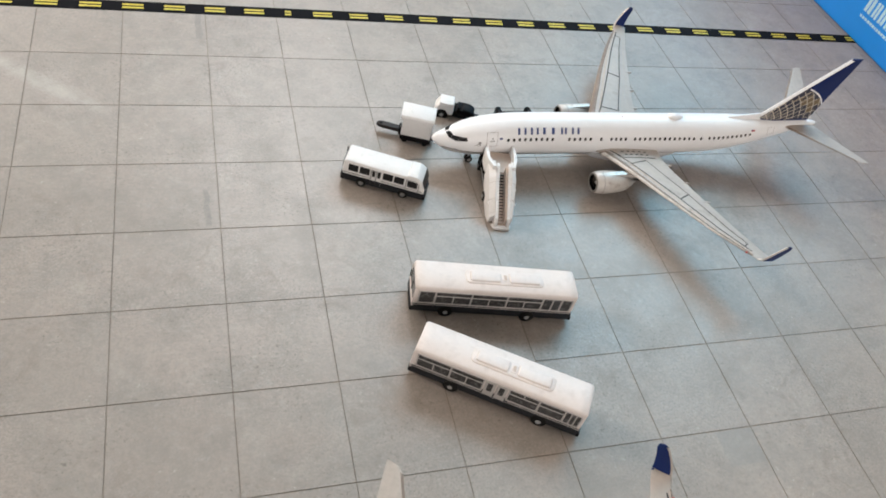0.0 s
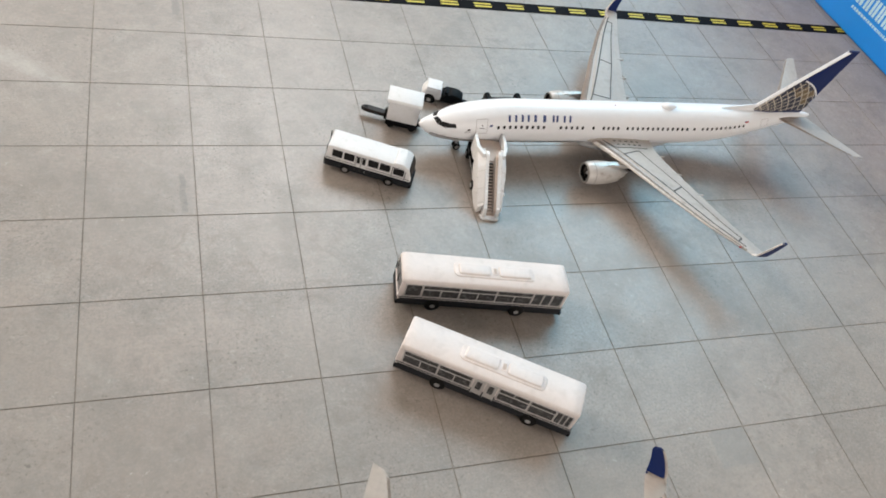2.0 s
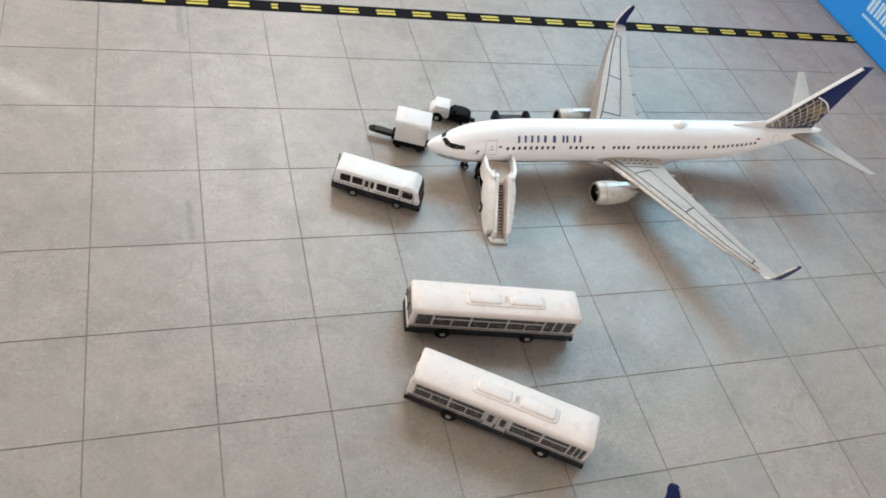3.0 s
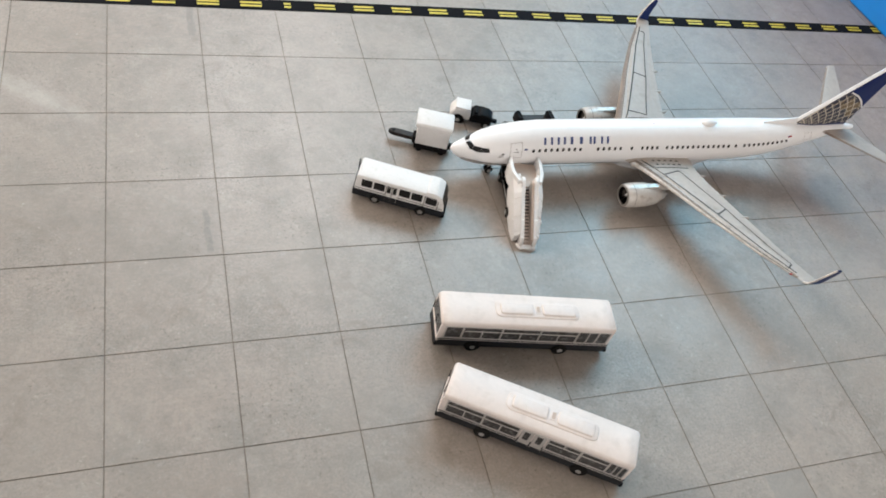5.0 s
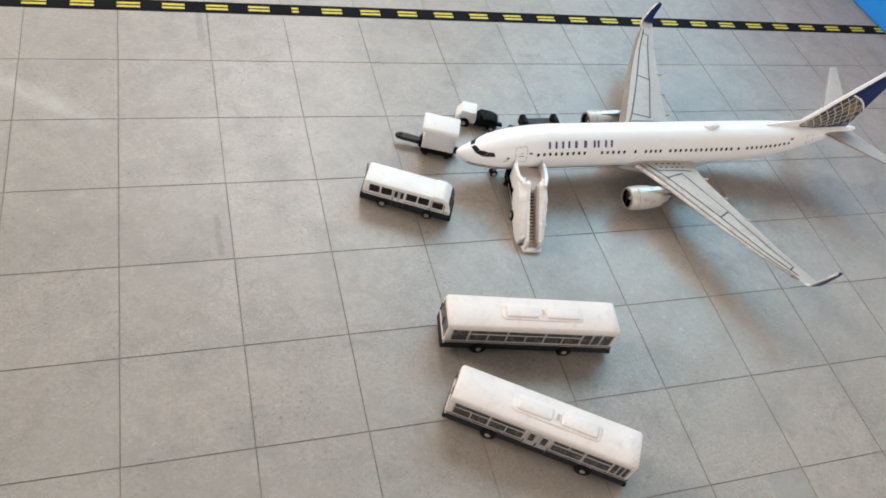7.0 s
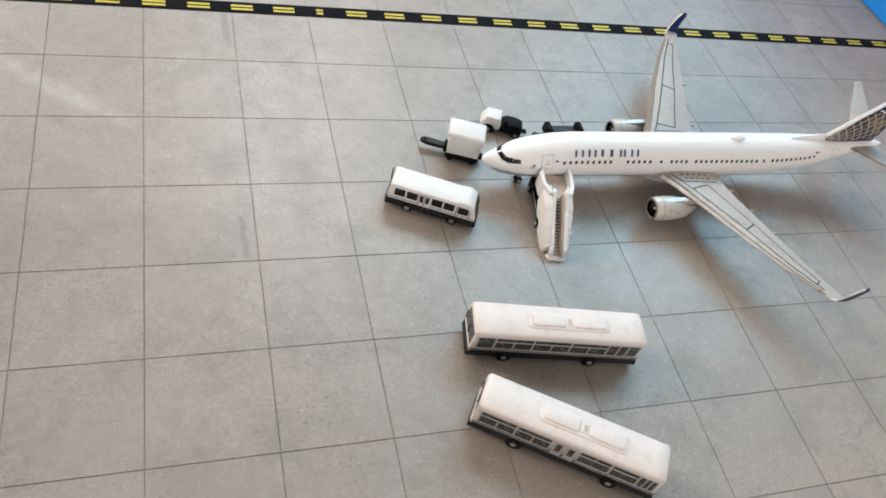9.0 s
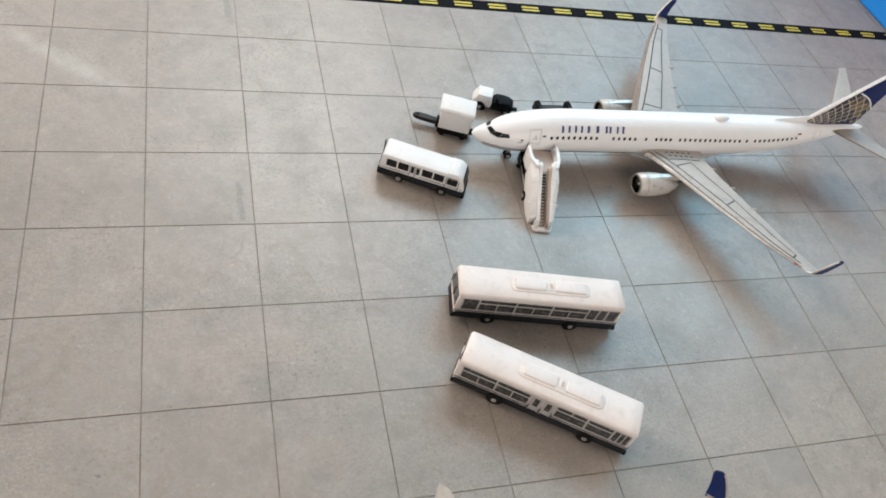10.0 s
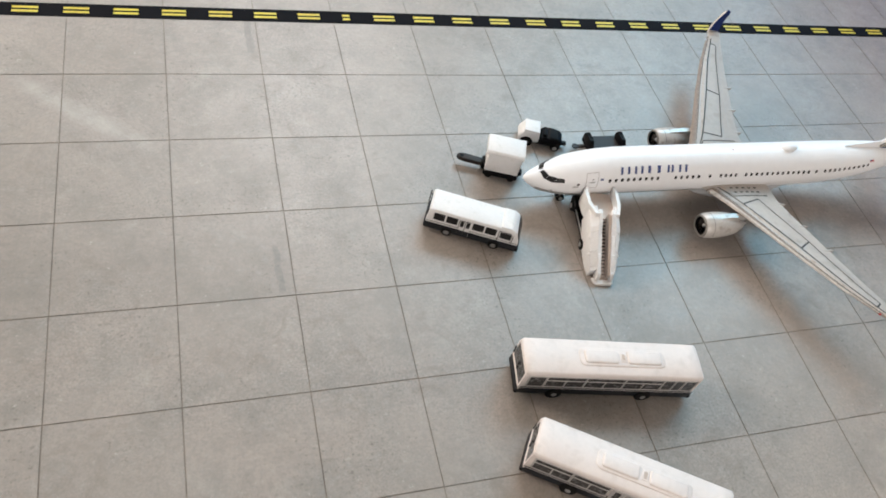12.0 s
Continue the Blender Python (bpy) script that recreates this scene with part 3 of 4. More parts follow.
    for y in (10.8, 17.5, 24.5):
        a, b, z, t = wing_at(y)
        if fairing is None:
            pod = loft([turned(ring(r, r * 1.1, 12), 0, dz, x) for x, r, dz in ((-5.0, 0.06, 0.0), (-3.0, 0.4, -0.15), (-0.8, 0.45, -0.2), (0.6, 0.3, -0.05), (1.3, 0.05, 0.05))])
            fairing = part("flap_fairing", pod, WING_GREY, wing, smooth=60, at=at_mm(b, side * y, z - 0.15))
        else:
            again(fairing, at_mm(b, side * y, z - 0.15))
    rows = []
    for y, a, b, z, lean in TIP:
        n = Vector((0, -side * math.sin(radians(lean)), math.cos(radians(lean))))
        drop = 0.6 if 40 < lean < 82 else 0.4 if lean > 80 else 0.0
        rows.append(foil((a, side * y, z), (b, side * y, z - drop), 0.42 if lean < 80 else 0.3, n))
    blade = loft(rows[:3])
    blade.faces.ensure_lookup_table()
    for k, f in enumerate(blade.faces):
        f.material_index = 1 if 12 <= k < 24 and 6 <= k % 12 else 0
    winglet = part("winglet", blade, [WING_GREY, NAVY], wing, "blended winglet root, white inside, blue outside", smooth=50)
    part("winglet_tip", loft(rows[2:]), NAVY, winglet, "navy blue winglet tip", smooth=50)
    rim = []
    for y, a, b, z, lean in TIP[1:-1]:
        n = Vector((0, -side * math.sin(radians(lean)), math.cos(radians(lean)))) * 0.2
        p = Vector((a, side * y, z))
        back = Vector((0.28, 0, 0))
        rim.append([p + n + back, p + n * 0.7, p + Vector((-0.1, 0, 0)), p - n * 0.7, p - n + back])
    part("winglet_edge", loft(rim, caps=False), rim_mat, winglet, "thin pale edge of the winglet", smooth=60)
    lamp = wing_top(40.9, 0.0, side)
    part("position_lamp", loft([turned(ring(r, r, 10), lamp.y, lamp.z - 0.05, lamp.x + d) for d, r in ((-0.25, 0.08), (0.0, 0.22), (0.4, 0.18))]), RED if side < 0 else BELLY, wing, "small red position lamp" if side < 0 else "small position lamp", smooth=60)


def build_tail(root, cut):
    def fin_ring(x0, x1, z, t):
        return [(x0, 0, z), (x0 + (x1 - x0) * 0.1, -t * 0.7, z), (x0 + (x1 - x0) * 0.35, -t, z), (x0 + (x1 - x0) * 0.7, -t * 0.6, z), (x1, -0.05, z), (x1, 0.05, z),
                (x0 + (x1 - x0) * 0.7, t * 0.6, z), (x0 + (x1 - x0) * 0.35, t, z), (x0 + (x1 - x0) * 0.1, t * 0.7, z)]

    lead = lambda z: 85.1 - cut + (z - 14.0) * 0.98
    trail = lambda z: 101.5 - cut + (z - 14.0) * 0.25
    fin = part("fin", loft([fin_ring(lead(z), trail(z), z, 0.85 - 0.03 * (z - 13)) for z in (13.0, 15, 18, 22, 26, 31.4, 32.2)]), NAVY, root, "navy blue tail fin with a gold lattice", smooth=40)
    dorsal = loft([[(76.5 - cut, -0.05, 13.85), (76.5 - cut, 0.05, 13.85), (76.5 - cut, 0.05, 13.95), (76.5 - cut, -0.05, 13.95)],
                   [(83.0 - cut, -0.5, 13.6), (83.0 - cut, 0.5, 13.6), (83.0 - cut, 0.12, 14.9), (83.0 - cut, -0.12, 14.9)],
                   [(86.6 - cut, -0.6, 13.4), (86.6 - cut, 0.6, 13.4), (86.6 - cut, 0.14, 15.3), (86.6 - cut, -0.14, 15.3)],
                   [(88.4 - cut, -0.5, 13.3), (88.4 - cut, 0.5, 13.3), (88.4 - cut, 0.3, 13.7), (88.4 - cut, -0.3, 13.7)]])
    part("dorsal_fillet", dorsal, WHITE, root, "white fillet before the fin", smooth=50)
    edge = []
    for z in (14.6, 17.0, 20.0, 25.0, 31.9):
        x = lead(z)
        edge.append([(x + 0.55, -0.5, z), (x + 0.15, -0.3, z), (x - 0.1, 0, z), (x + 0.15, 0.3, z), (x + 0.55, 0.5, z)])
    part("fin_edge", loft(edge, caps=False), WHITE, fin, "white leading edge of the fin", smooth=60)
    # A plain gold and blue lattice on the lower fin.
    for side in (-1, 1):
        bm = bmesh.new()

        def spot(x, z):
            a, b = lead(z), trail(z)
            u = min(1, max(0, (x - a) / (b - a)))
            t = 0.85 - 0.03 * (z - 13)
            return (x, side * (float(np.interp(u, [0, 0.1, 0.35, 0.7, 1], [0.05, t * 0.7, t, t * 0.6, 0.05])) + 0.06), z)

        def line(pts, wide=0.3, bm=bm):
            last = None
            for (xa, za), (xb, zb) in zip(pts, pts[1:]):
                d = Vector((xb - xa, zb - za)).normalized()
                nx, nz = -d.y * wide / 2, d.x * wide / 2
                now = (bm.verts.new(spot(xa + nx, za + nz)), bm.verts.new(spot(xa - nx, za - nz)))
                if last:
                    bm.faces.new((*last, now[1], now[0]))
                last = now

        cx, cz = 92.3 - cut, 12.5

        def inside(x, z):
            return lead(z) + 0.35 < x < trail(z) - 0.1 and z > 13.8 and (x - cx) ** 2 / 144 + (z - cz) ** 2 / 125 < 1

        base, net, tan = bmesh.new(), bmesh.new(), bmesh.new()
        for i in range(34):
            for k in range(28):
                x0, z0 = 84.5 - cut + 0.6 * i, 13.85 + 0.35 * k
                if inside(x0 + 0.3, z0 + 0.17):
                    base.faces.new([base.verts.new(spot(x, z)) for x, z in ((x0, z0), (x0 + 0.6, z0), (x0 + 0.6, z0 + 0.35), (x0, z0 + 0.35))])
        ox, oz = 83.5 - cut, 10.5
        polar = lambda r, a: (ox + r * math.cos(a), oz + r * math.sin(a))
        curves = [[polar(4 + 1.75 * i, radians(4 + 1.5 * k)) for k in range(56)] for i in range(12)]
        curves += [[polar(4 + 0.5 * k, radians(6 + 6.2 * i)) for k in range(42)] for i in range(13)]
        for curve in curves:
            run = []
            for p in curve + [(0, 0)]:
                if inside(*p):
                    run.append(p)
                else:
                    if len(run) > 1:
                        line(run, 0.24, net)
                    run = []
        for i in range(12):
            for k in range(13):
                r, a = 4 + 1.75 * (i + 0.5), radians(6 + 6.2 * (k + 0.5))
                if inside(*polar(r, a)) and i + 0.6 * k > 8:
                    quad = [polar(r + s * 0.875, a + t * radians(3.1)) for s, t in ((-1, -1), (1, -1), (1, 1), (-1, 1))]
                    if all(inside(*p) for p in quad):
                        tan.faces.new([tan.verts.new((x, y + side * 0.03, z)) for x, y, z in (spot(*p) for p in quad)])
        for v in net.verts:
            v.co.y += side * 0.06
        part("lattice_field", base, INK, fin, "blue-black field under the lattice")
        part("gold_lattice", tan, GOLD, fin, "gold lattice cells")
        part("lattice", net, CREAM, fin, "cream lattice lines on the fin")
        rim = [(cx + 12 * math.cos(a), cz + 11.2 * math.sin(a)) for a in np.linspace(0.02, 1.6, 36)]
        rim = [p for p in rim if lead(p[1]) + 0.6 < p[0] < trail(p[1]) and p[1] > 13.8]
        line(rim, 0.4)
        for v in bm.verts:
            v.co.y += side * 0.04
        part("white_rim", bm, WHITE, fin, "white curved rim line")
    for side, name in ((-1, "stabilizer"), (1, "stabilizer")):
        out, back, sweep = (1.14, 1.5, 0.10) if side > 0 else (1.0, 0.8, 0.0)
        plan = [(y * out, a - cut + back + sweep * y, b - cut + back + sweep * y, z + back * 0.6, t) for y, a, b, z, t in
                ((0.9, 92.0, 102.2, 11.7, 0.8), (2.5, 93.4, 102.6, 11.9, 0.7), (10.0, 99.0, 105.0, 12.8, 0.45), (17.3, 104.4, 107.4, 13.7, 0.28), (18.0, 105.6, 107.6, 13.8, 0.15))]
        rows = [foil((a, side * y, z), (b, side * y, z), t) for y, a, b, z, t in plan]
        stab = part(name, loft(rows), STAB_GREY, root, "grey horizontal stabilizer", smooth=40)
        rim = [[(a + 0.5, side * y, z + t * 0.38 + 0.02), (a + 0.1, side * y, z + t * 0.2 + 0.02), (a - 0.06, side * y, z), (a + 0.3, side * y, z - t * 0.3)] for y, a, b, z, t in plan[1:4]]
        part("stabilizer_edge", loft(rim, caps=False), DULL_METAL, stab, "dark metal edge", smooth=60)


WINDOW_ROWS = [(16.9, 9, 1.378), (32.2, 5, 1.40), (40.6, 1, 1.3), (43.3, 4, 1.28), (49.7, 13, 1.38), (68.3, 1, 1.3), (70.7, 10, 1.34)]


def airliner(pair, cut=0.0, titles=True):
    root = put(pair)
    rings = []
    xs = sorted({r[0] if r[0] < 61 else r[0] - cut for r in HULL} | {2.6, 3.8, 5.0, 6.4, 8.2, 10.6, 13.5})
    for x in xs:
        rings.append([on_hull(x, 360 * k / 48, 0, -1, cut) for k in range(48)])
    bm = loft(rings)
    bm.faces.ensure_lookup_table()
    for f in bm.faces:
        c = f.calc_center_median()
        low = 5.15 + LIFT if c.x < 70 - cut else 4.9 + LIFT + (c.x - 70 + cut) * 0.16
        f.material_index = 1 if c.z < low else 0
    part("fuselage", bm, [WHITE, BELLY], root, "glossy white fuselage with a grey belly", smooth=45)
    fairing = loft([[(x, w * math.cos(a), 4.6 + h * math.sin(a)) for a in np.linspace(0, 2 * math.pi, 24, endpoint=False)] for x, w, h in
                    ((38, 2.0, 0.3), (40.5, 4.0, 1.0), (44, 5.0, 1.6), (52, 5.15, 1.8), (58, 4.7, 1.5), (64, 3.0, 0.8), (66, 1.5, 0.3))])
    part("belly_fairing", fairing, BELLY, root, "grey wing root fairing", smooth=50)
    # Flight deck panes, three to a side.
    for side in (-1, 1):
        for quad in ([(2.9, 84), (3.75, 86), (4.5, 56), (3.5, 47)], [(3.52, 46.4), (4.53, 55.4), (6.15, 42), (5.0, 28.6)], [(5.03, 28.3), (6.19, 41.7), (7.3, 37.5), (7.5, 24)]):
            part("cockpit_pane", hull_patch(quad, 0.05, side, cut), GLASS, root, "dark cockpit window pane")
    # Cabin windows.
    for side in (-1, 1):
        for start, count, pitch in WINDOW_ROWS:
            for k in range(count):
                x = start + k * pitch
                if x > 62 and cut and x > 84 - cut - 6:
                    continue
                w, top, low = hull_at(x, cut)
                bm = bmesh.new()
                pts = []
                for i in range(10):
                    a = 2 * math.pi * i / 10
                    px, pu = 0.31 * math.copysign(abs(math.cos(a)) ** 0.6, math.cos(a)), 4.6 * math.copysign(abs(math.sin(a)) ** 0.6, math.sin(a))
                    pts.append(bm.verts.new(on_hull(x + px, 21.0 + pu, 0.04, side, cut)))
                bm.faces.new(pts)
                part("cabin_window", bm, GLASS, root)
        # Doors: faint outlines.
        for x0, x1, u0, u1 in ((11.8, 14.3, 5, 46), (88.2 - cut, 90.2 - cut, 5, 40)):
            for pts in ([(x0, u0), (x0, u1)], [(x1, u0), (x1, u1)]):
                part("door_outline", hull_line(pts, 0.1, 0.045, side, cut), FAINT, root)
            for u in (u0, u1):
                part("door_outline", hull_patch([(x0, u - 0.6), (x1, u - 0.6), (x1, u + 0.6), (x0, u + 0.6)], 0.045, side, cut, 3), FAINT, root)
        part("door_handle", hull_patch([(12.6, 20), (13.7, 20), (13.7, 21.6), (12.6, 21.6)], 0.05, side, cut, 2), LINE, root)
        part("door_pane", hull_patch([(13.0, 27), (13.3, 27), (13.3, 30), (13.0, 30)], 0.05, side, cut, 2), LINE, root)
        part("door_label", hull_patch([(14.8, 24), (15.5, 24), (15.5, 29), (14.8, 29)], 0.05, side, cut, 2), LETTER, root, "small blue square label")
        for a, b in (((9.2, 10.6), (8.0, 9.2)), ((9.5, 10.3), (12, 13)), ((9.9, 10.6), (15, 16))):
            part("nose_mark", hull_patch([(a[0], b[0]), (a[1], b[0]), (a[1], b[1]), (a[0], b[1])], 0.05, side, cut, 2), LINE, root)
        part("nose_mark", hull_patch([(9.9, 17), (10.25, 21), (10.6, 17), (10.25, 13)], 0.06, side, cut, 2), LINE, root, "small star-like nose print")
        part("pitot", hull_patch([(4.6, -6), (5.5, -7.5), (5.5, -9), (4.6, -7.5)], 0.08, side, cut, 2), LINE, root, "small dark nose probe")
        part("flag_field", hull_patch([(83.0 - cut, 35), (83.5 - cut, 35), (83.5 - cut, 38.2), (83.0 - cut, 38.2)], 0.07, side, cut, 2), LETTER, root)
        part("flag_mark", hull_patch([(83.0 - cut, 32), (84.1 - cut, 32), (84.1 - cut, 38), (83.0 - cut, 38)], 0.05, side, cut, 2), RED, root, "tiny red flag mark")
        # Plain blue bars as wide as the airline's title.
        if titles:
            k = 15.5 / 317
            for a, b, strokes in ((0, 42, 2), (64, 104, 2), (127, 140, 1), (172, 187, 1), (220, 250, 2), (277, 317, 2)):
                x0, x1 = 19.1 + a * k, 19.1 + b * k
                cells = [(x0, x0 + 0.5), (x1 - 0.5, x1)] if strokes == 2 else [(x0, x1)] if strokes else []
                for p, q in cells:
                    part("title_bar", hull_patch([(p, 35), (q, 35), (q, 53), (p, 53)], 0.05, side, cut, 4), LETTER, root, "dark blue title bar")
    part("antenna_dome", loft([[(x, w * math.cos(a), 13.85 + h * math.sin(a)) for a in np.linspace(0, 2 * math.pi, 18, endpoint=False)] for x, w, h in
                               ((59.3, 0.1, 0.1), (59.8, 0.8, 0.55), (60.6, 1.1, 0.85), (61.6, 1.1, 0.85), (62.8, 0.6, 0.45), (63.6, 0.1, 0.1))]), WHITE, root, "white antenna dome", smooth=60)
    part("beacon", loft([turned(ring(r, r, 10), 0, 13.72, x) for x, r in ((46.6, 0.02), (46.7, 0.14), (46.9, 0.14), (47.0, 0.02))]), RED, root, "tiny red beacon on the crown")
    for side in (-1, 1):
        seam = []
        for x in (2.2, 3.2, 4.4, 6, 8, 10, 13, 16, 20, 30, 40):
            w, top, low = hull_at(x, cut)
            line = float(np.interp(x, [2, 10, 25], [6.55, 6.25, 5.7])) + LIFT
            seam.append((x, math.degrees(math.asin(max(-0.98, (line - (top + low) / 2) / ((top - low) / 2))))))
        under = bmesh.new()
        for (xa, ua), (xb, ub) in zip(seam, seam[1:]):
            hull_patch([(xa, ua), (xb, ub), (xb, -88), (xa, -88)], 0.08, side, cut, 4, under)
        part("belly_panel", under, BELLY, root, "grey painted nose belly", smooth=50)
        part("belly_line", hull_line(seam, 0.2, 0.12, side, cut), BELLY_LINE, root, "thin brown line above the belly")
    for side, name in ((-1, "wing"), (1, "wing")):
        build_wing(root, side, name, CHROME if titles else WING_GREY)
        build_engine(root, side)
    build_tail(root, cut)
    # Landing gear.
    gear = part("nose_gear", drum(0.22, -0.5, 0.5, 0.04, 10, centre=(10.3, 0.85)), BELLY, root)
    part("strut", box(10.12, 10.48, -0.18, 0.18, 0.8, 4.2, 0.05), BELLY, gear)
    part("gear_door", box(8.6, 11.6, -0.95, -0.85, 3.0, 4.0), BELLY, gear)
    for y in (-0.5, 0.5):
        wheel(gear, 10.3, y, 0.9, 0.5, math.copysign(1, y), hub_size=0.5)
    for side in (-1, 1):
        leg = part("main_gear", box(53.6, 54.2, side * 7.1 - 0.25, side * 7.1 + 0.25, 1.0, 5.8, 0.05), BELLY, root)
        for y in (-0.62, 0.62):
            wheel(leg, 53.9, side * 7.1 + y, 1.4, 0.75, math.copysign(1, y), hub_size=0.5)
    return root


airliner(thing("airliner_model", 86.8, -39.3, -0.5, "white twin-jet airliner model with navy blue tail fin on the mat", "model airplane", "airliner models"))
airliner(thing("airliner_model", 123.1, -202.4, 136.9, "white twin-jet airliner model with a blue-tipped winglet on the mat", "model airplane", "airliner models"), cut=5.4, titles=False)
# ---- ground vehicles; each is drawn about its own base centre, long side along x ----


def pane(parent, x0, x1, y, z0, z1, side, mat=COACH_GLASS, name="window"):
    """A window pane set just into a vehicle's side."""
    lo, hi = sorted((y, y - side * 0.12))
    return part(name, box(x0, x1, lo, hi, z0, z1, 0.03, 1), mat, parent)


def side_frame(parent, x0, x1, y, z0, z1, bars, side, rails=(), mat=FRAME):
    """Raised pillars and rails of a window band."""
    bm = bmesh.new()
    lo, hi = sorted((y - side * 0.1, y + side * 0.1))
    for x, w in bars:
        box(x - w / 2, x + w / 2, lo, hi, z0, z1, 0.03, 1, bm)
    for a, b, z, h in rails:
        box(a, b, lo, hi, z - h / 2, z + h / 2, 0.03, 1, bm)
    return part("window_frame", bm, mat, parent, "silver-grey window pillars and rails")


def slab_round(x0, x1, y0, y1, z0, z1, corner, edge):
    """A low slab with rounded corners and a rounded upper edge."""
    spots = []
    for cx, cy, a in ((x1 - corner, y1 - corner, 0), (x0 + corner, y1 - corner, 90), (x0 + corner, y0 + corner, 180), (x1 - corner, y0 + corner, 270)):
        spots += [(cx, cy, radians(a + 22.5 * k)) for k in range(5)]
    ring_at = lambda inset, z: [(cx + (corner - inset) * math.cos(a), cy + (corner - inset) * math.sin(a), z) for cx, cy, a in spots]
    return loft([ring_at(0, z0), ring_at(0, z1 - edge), ring_at(edge * 0.3, z1 - edge * 0.3), ring_at(edge, z1)])


def long_bus(pair, doors, axles):
    root = put(pair)
    root.scale = (1, 1, 1.07)
    half, wide = 16.2, 3.4
    part("skirt", box(-half - 0.35, half + 0.25, -wide - 0.02, wide + 0.02, 0.9, 3.0, 0.35, 2), SKIRT, root, "dark blue-black lower body", smooth=40)
    body = part("body", box(-half, half, -wide, wide, 2.8, 7.2, 0.3, 2), MATT_WHITE, root, "white upper body", smooth=40)
    roof = loft([[(x, y, z) for y, z in ((-w, 6.9), (-w - 0.1, 7.25), (-w + 0.02, 7.75), (-w + 0.35, 7.98), (0, 8.08), (w - 0.35, 7.98), (w - 0.02, 7.75), (w + 0.1, 7.25), (w, 6.9))]
                 for x, w in ((-half - 0.02, wide - 0.25), (-half + 0.35, wide), (-half + 2, wide + 0.03), (half - 2, wide + 0.03), (half - 0.35, wide), (half + 0.02, wide - 0.25))])
    for v in roof.verts:
        if abs(v.co.x) > half - 0.1 and v.co.z > 7.3:
            v.co.z -= 0.25 * (v.co.z - 6.9)
    part("roof", roof, MATT_WHITE, root, "smooth white roof", smooth=50)
    part("roof_unit", slab_round(-5.6, 0.6, -1.3, 1.3, 7.8, 8.48, 0.55, 0.3), MATT_WHITE, root, "low white roof housing", smooth=60)
    part("roof_unit", slab_round(2.2, 8.6, -1.3, 1.3, 7.8, 8.48, 0.55, 0.3), MATT_WHITE, root, "low white roof housing", smooth=60)
    part("roof_rim", slab_round(-6.5, 9.3, -1.75, 1.75, 7.8, 8.2, 1.1, 0.18), MATT_WHITE, root, smooth=60)
    part("roof_hatch", box(1.0, 2.1, -0.95, 0.95, 7.9, 8.28, 0.1, 2), MATT_WHITE, root, smooth=50)
    part("roof_grille", box(1.25, 1.85, -0.6, 0.6, 8.15, 8.32, 0.03, 1), TREAD, root, "small beige roof grille")
    z0, z1, zm = 3.75, 6.75, 5.7
    for side in (-1, 1):
        y = side * (wide + 0.06)
        with_doors = doors if side < 0 else not doors
        glass, bars, rails = [], [], []
        if not with_doors:
            glass.append((-15.2, -12.3))
            bars += [(-15.3, 0.25), (-12.1, 0.3)]
            for k in range(3):
                a = -12.0 + 7.15 * k
                b = a + 7.0
                glass += [(a + 0.1, b - 0.1)]
                bars += [(b + 0.05, 0.25)]
                rails.append((a, b, zm, 0.2))
            glass += [(9.6, 11.3), (11.6, 13.1), (13.5, 15.3)]
            bars += [(11.45, 0.22), (13.3, 0.25), (15.45, 0.25)]
        else:
            for a, b in ((-15.2, -9.1), (-8.8, -2.9), (2.2, 7.6), (7.9, 12.4)):
                glass.append((a, b))
                bars += [(a - 0.1, 0.25), (b + 0.1, 0.25)]
                rails.append((a, b, zm, 0.2))
            glass += [(12.75, 13.6), (13.85, 14.5), (14.75, 15.4)]
            bars += [(13.72, 0.2), (14.62, 0.2), (15.5, 0.2)]
        for a, b in glass:
            pane(body, a, b, y, z0, z1, side)
        rails += [(-15.5, 15.5, z0 - 0.1, 0.22), (-15.5, 15.5, z1 + 0.08, 0.2)]
        side_frame(body, -15.5, 15.5, y, z0, z1, bars, side, rails)
        low = bmesh.new()
        lo, hi = sorted((y - side * 0.1, y + side * 0.1))
        for a, b in glass:
            if b - a > 5:
                over = with_doors and 0 < a < 5
                box((a + b) / 2 - 0.1, (a + b) / 2 + 0.1, lo, hi, zm if over else z0, z1 if over else zm, 0.03, 1, low)
        if len(low.verts):
            part("window_divider", low, FRAME, body)
        else:
            low.free()
        if with_doors:
            for a in (-2.45, -0.25):
                door = part("door", box(a, a + 2.0, lo - 0.02, hi + 0.02, 2.6, 6.75, 0.06, 1), FRAME, body, "silver-grey folding door leaf")
                pane(door, a + 0.5, a + 1.45, side * (wide + 0.22), 4.3, 6.45, side)
                part("door_foot", box(a + 0.15, a + 1.85, *sorted((side * (wide + 0.12), side * (wide + 0.22))), 2.65, 3.0), SKIRT, door, "dark lower door panel")
                for x in (a - 0.06, a + 2.06):
                    part("door_gap", box(x - 0.07, x + 0.07, *sorted((side * (wide + 0.05), side * (wide + 0.19))), 2.3, 4.1), SKIRT, door, "dark gap beside the leaf")
        part("trim_line", box(-half - 0.05, half + 0.05, *sorted((side * wide, side * (wide + 0.07))), 3.12, 3.28), SKIRT, root, "thin dark waist line")
        part("trim_line", box(-half - 0.1, half + 0.1, *sorted((side * wide, side * (wide + 0.09))), 2.94, 3.12), FRAME, root, "thin silver waist line")
    # Windscreen end and rear end.
    screen = part("windscreen", prism([(-half - 0.12, 3.3), (-half - 0.02, 6.9), (-half + 0.3, 6.9), (-half + 0.3, 3.3)], -wide + 0.35, wide - 0.35), COACH_GLASS, root, "dark windscreen")
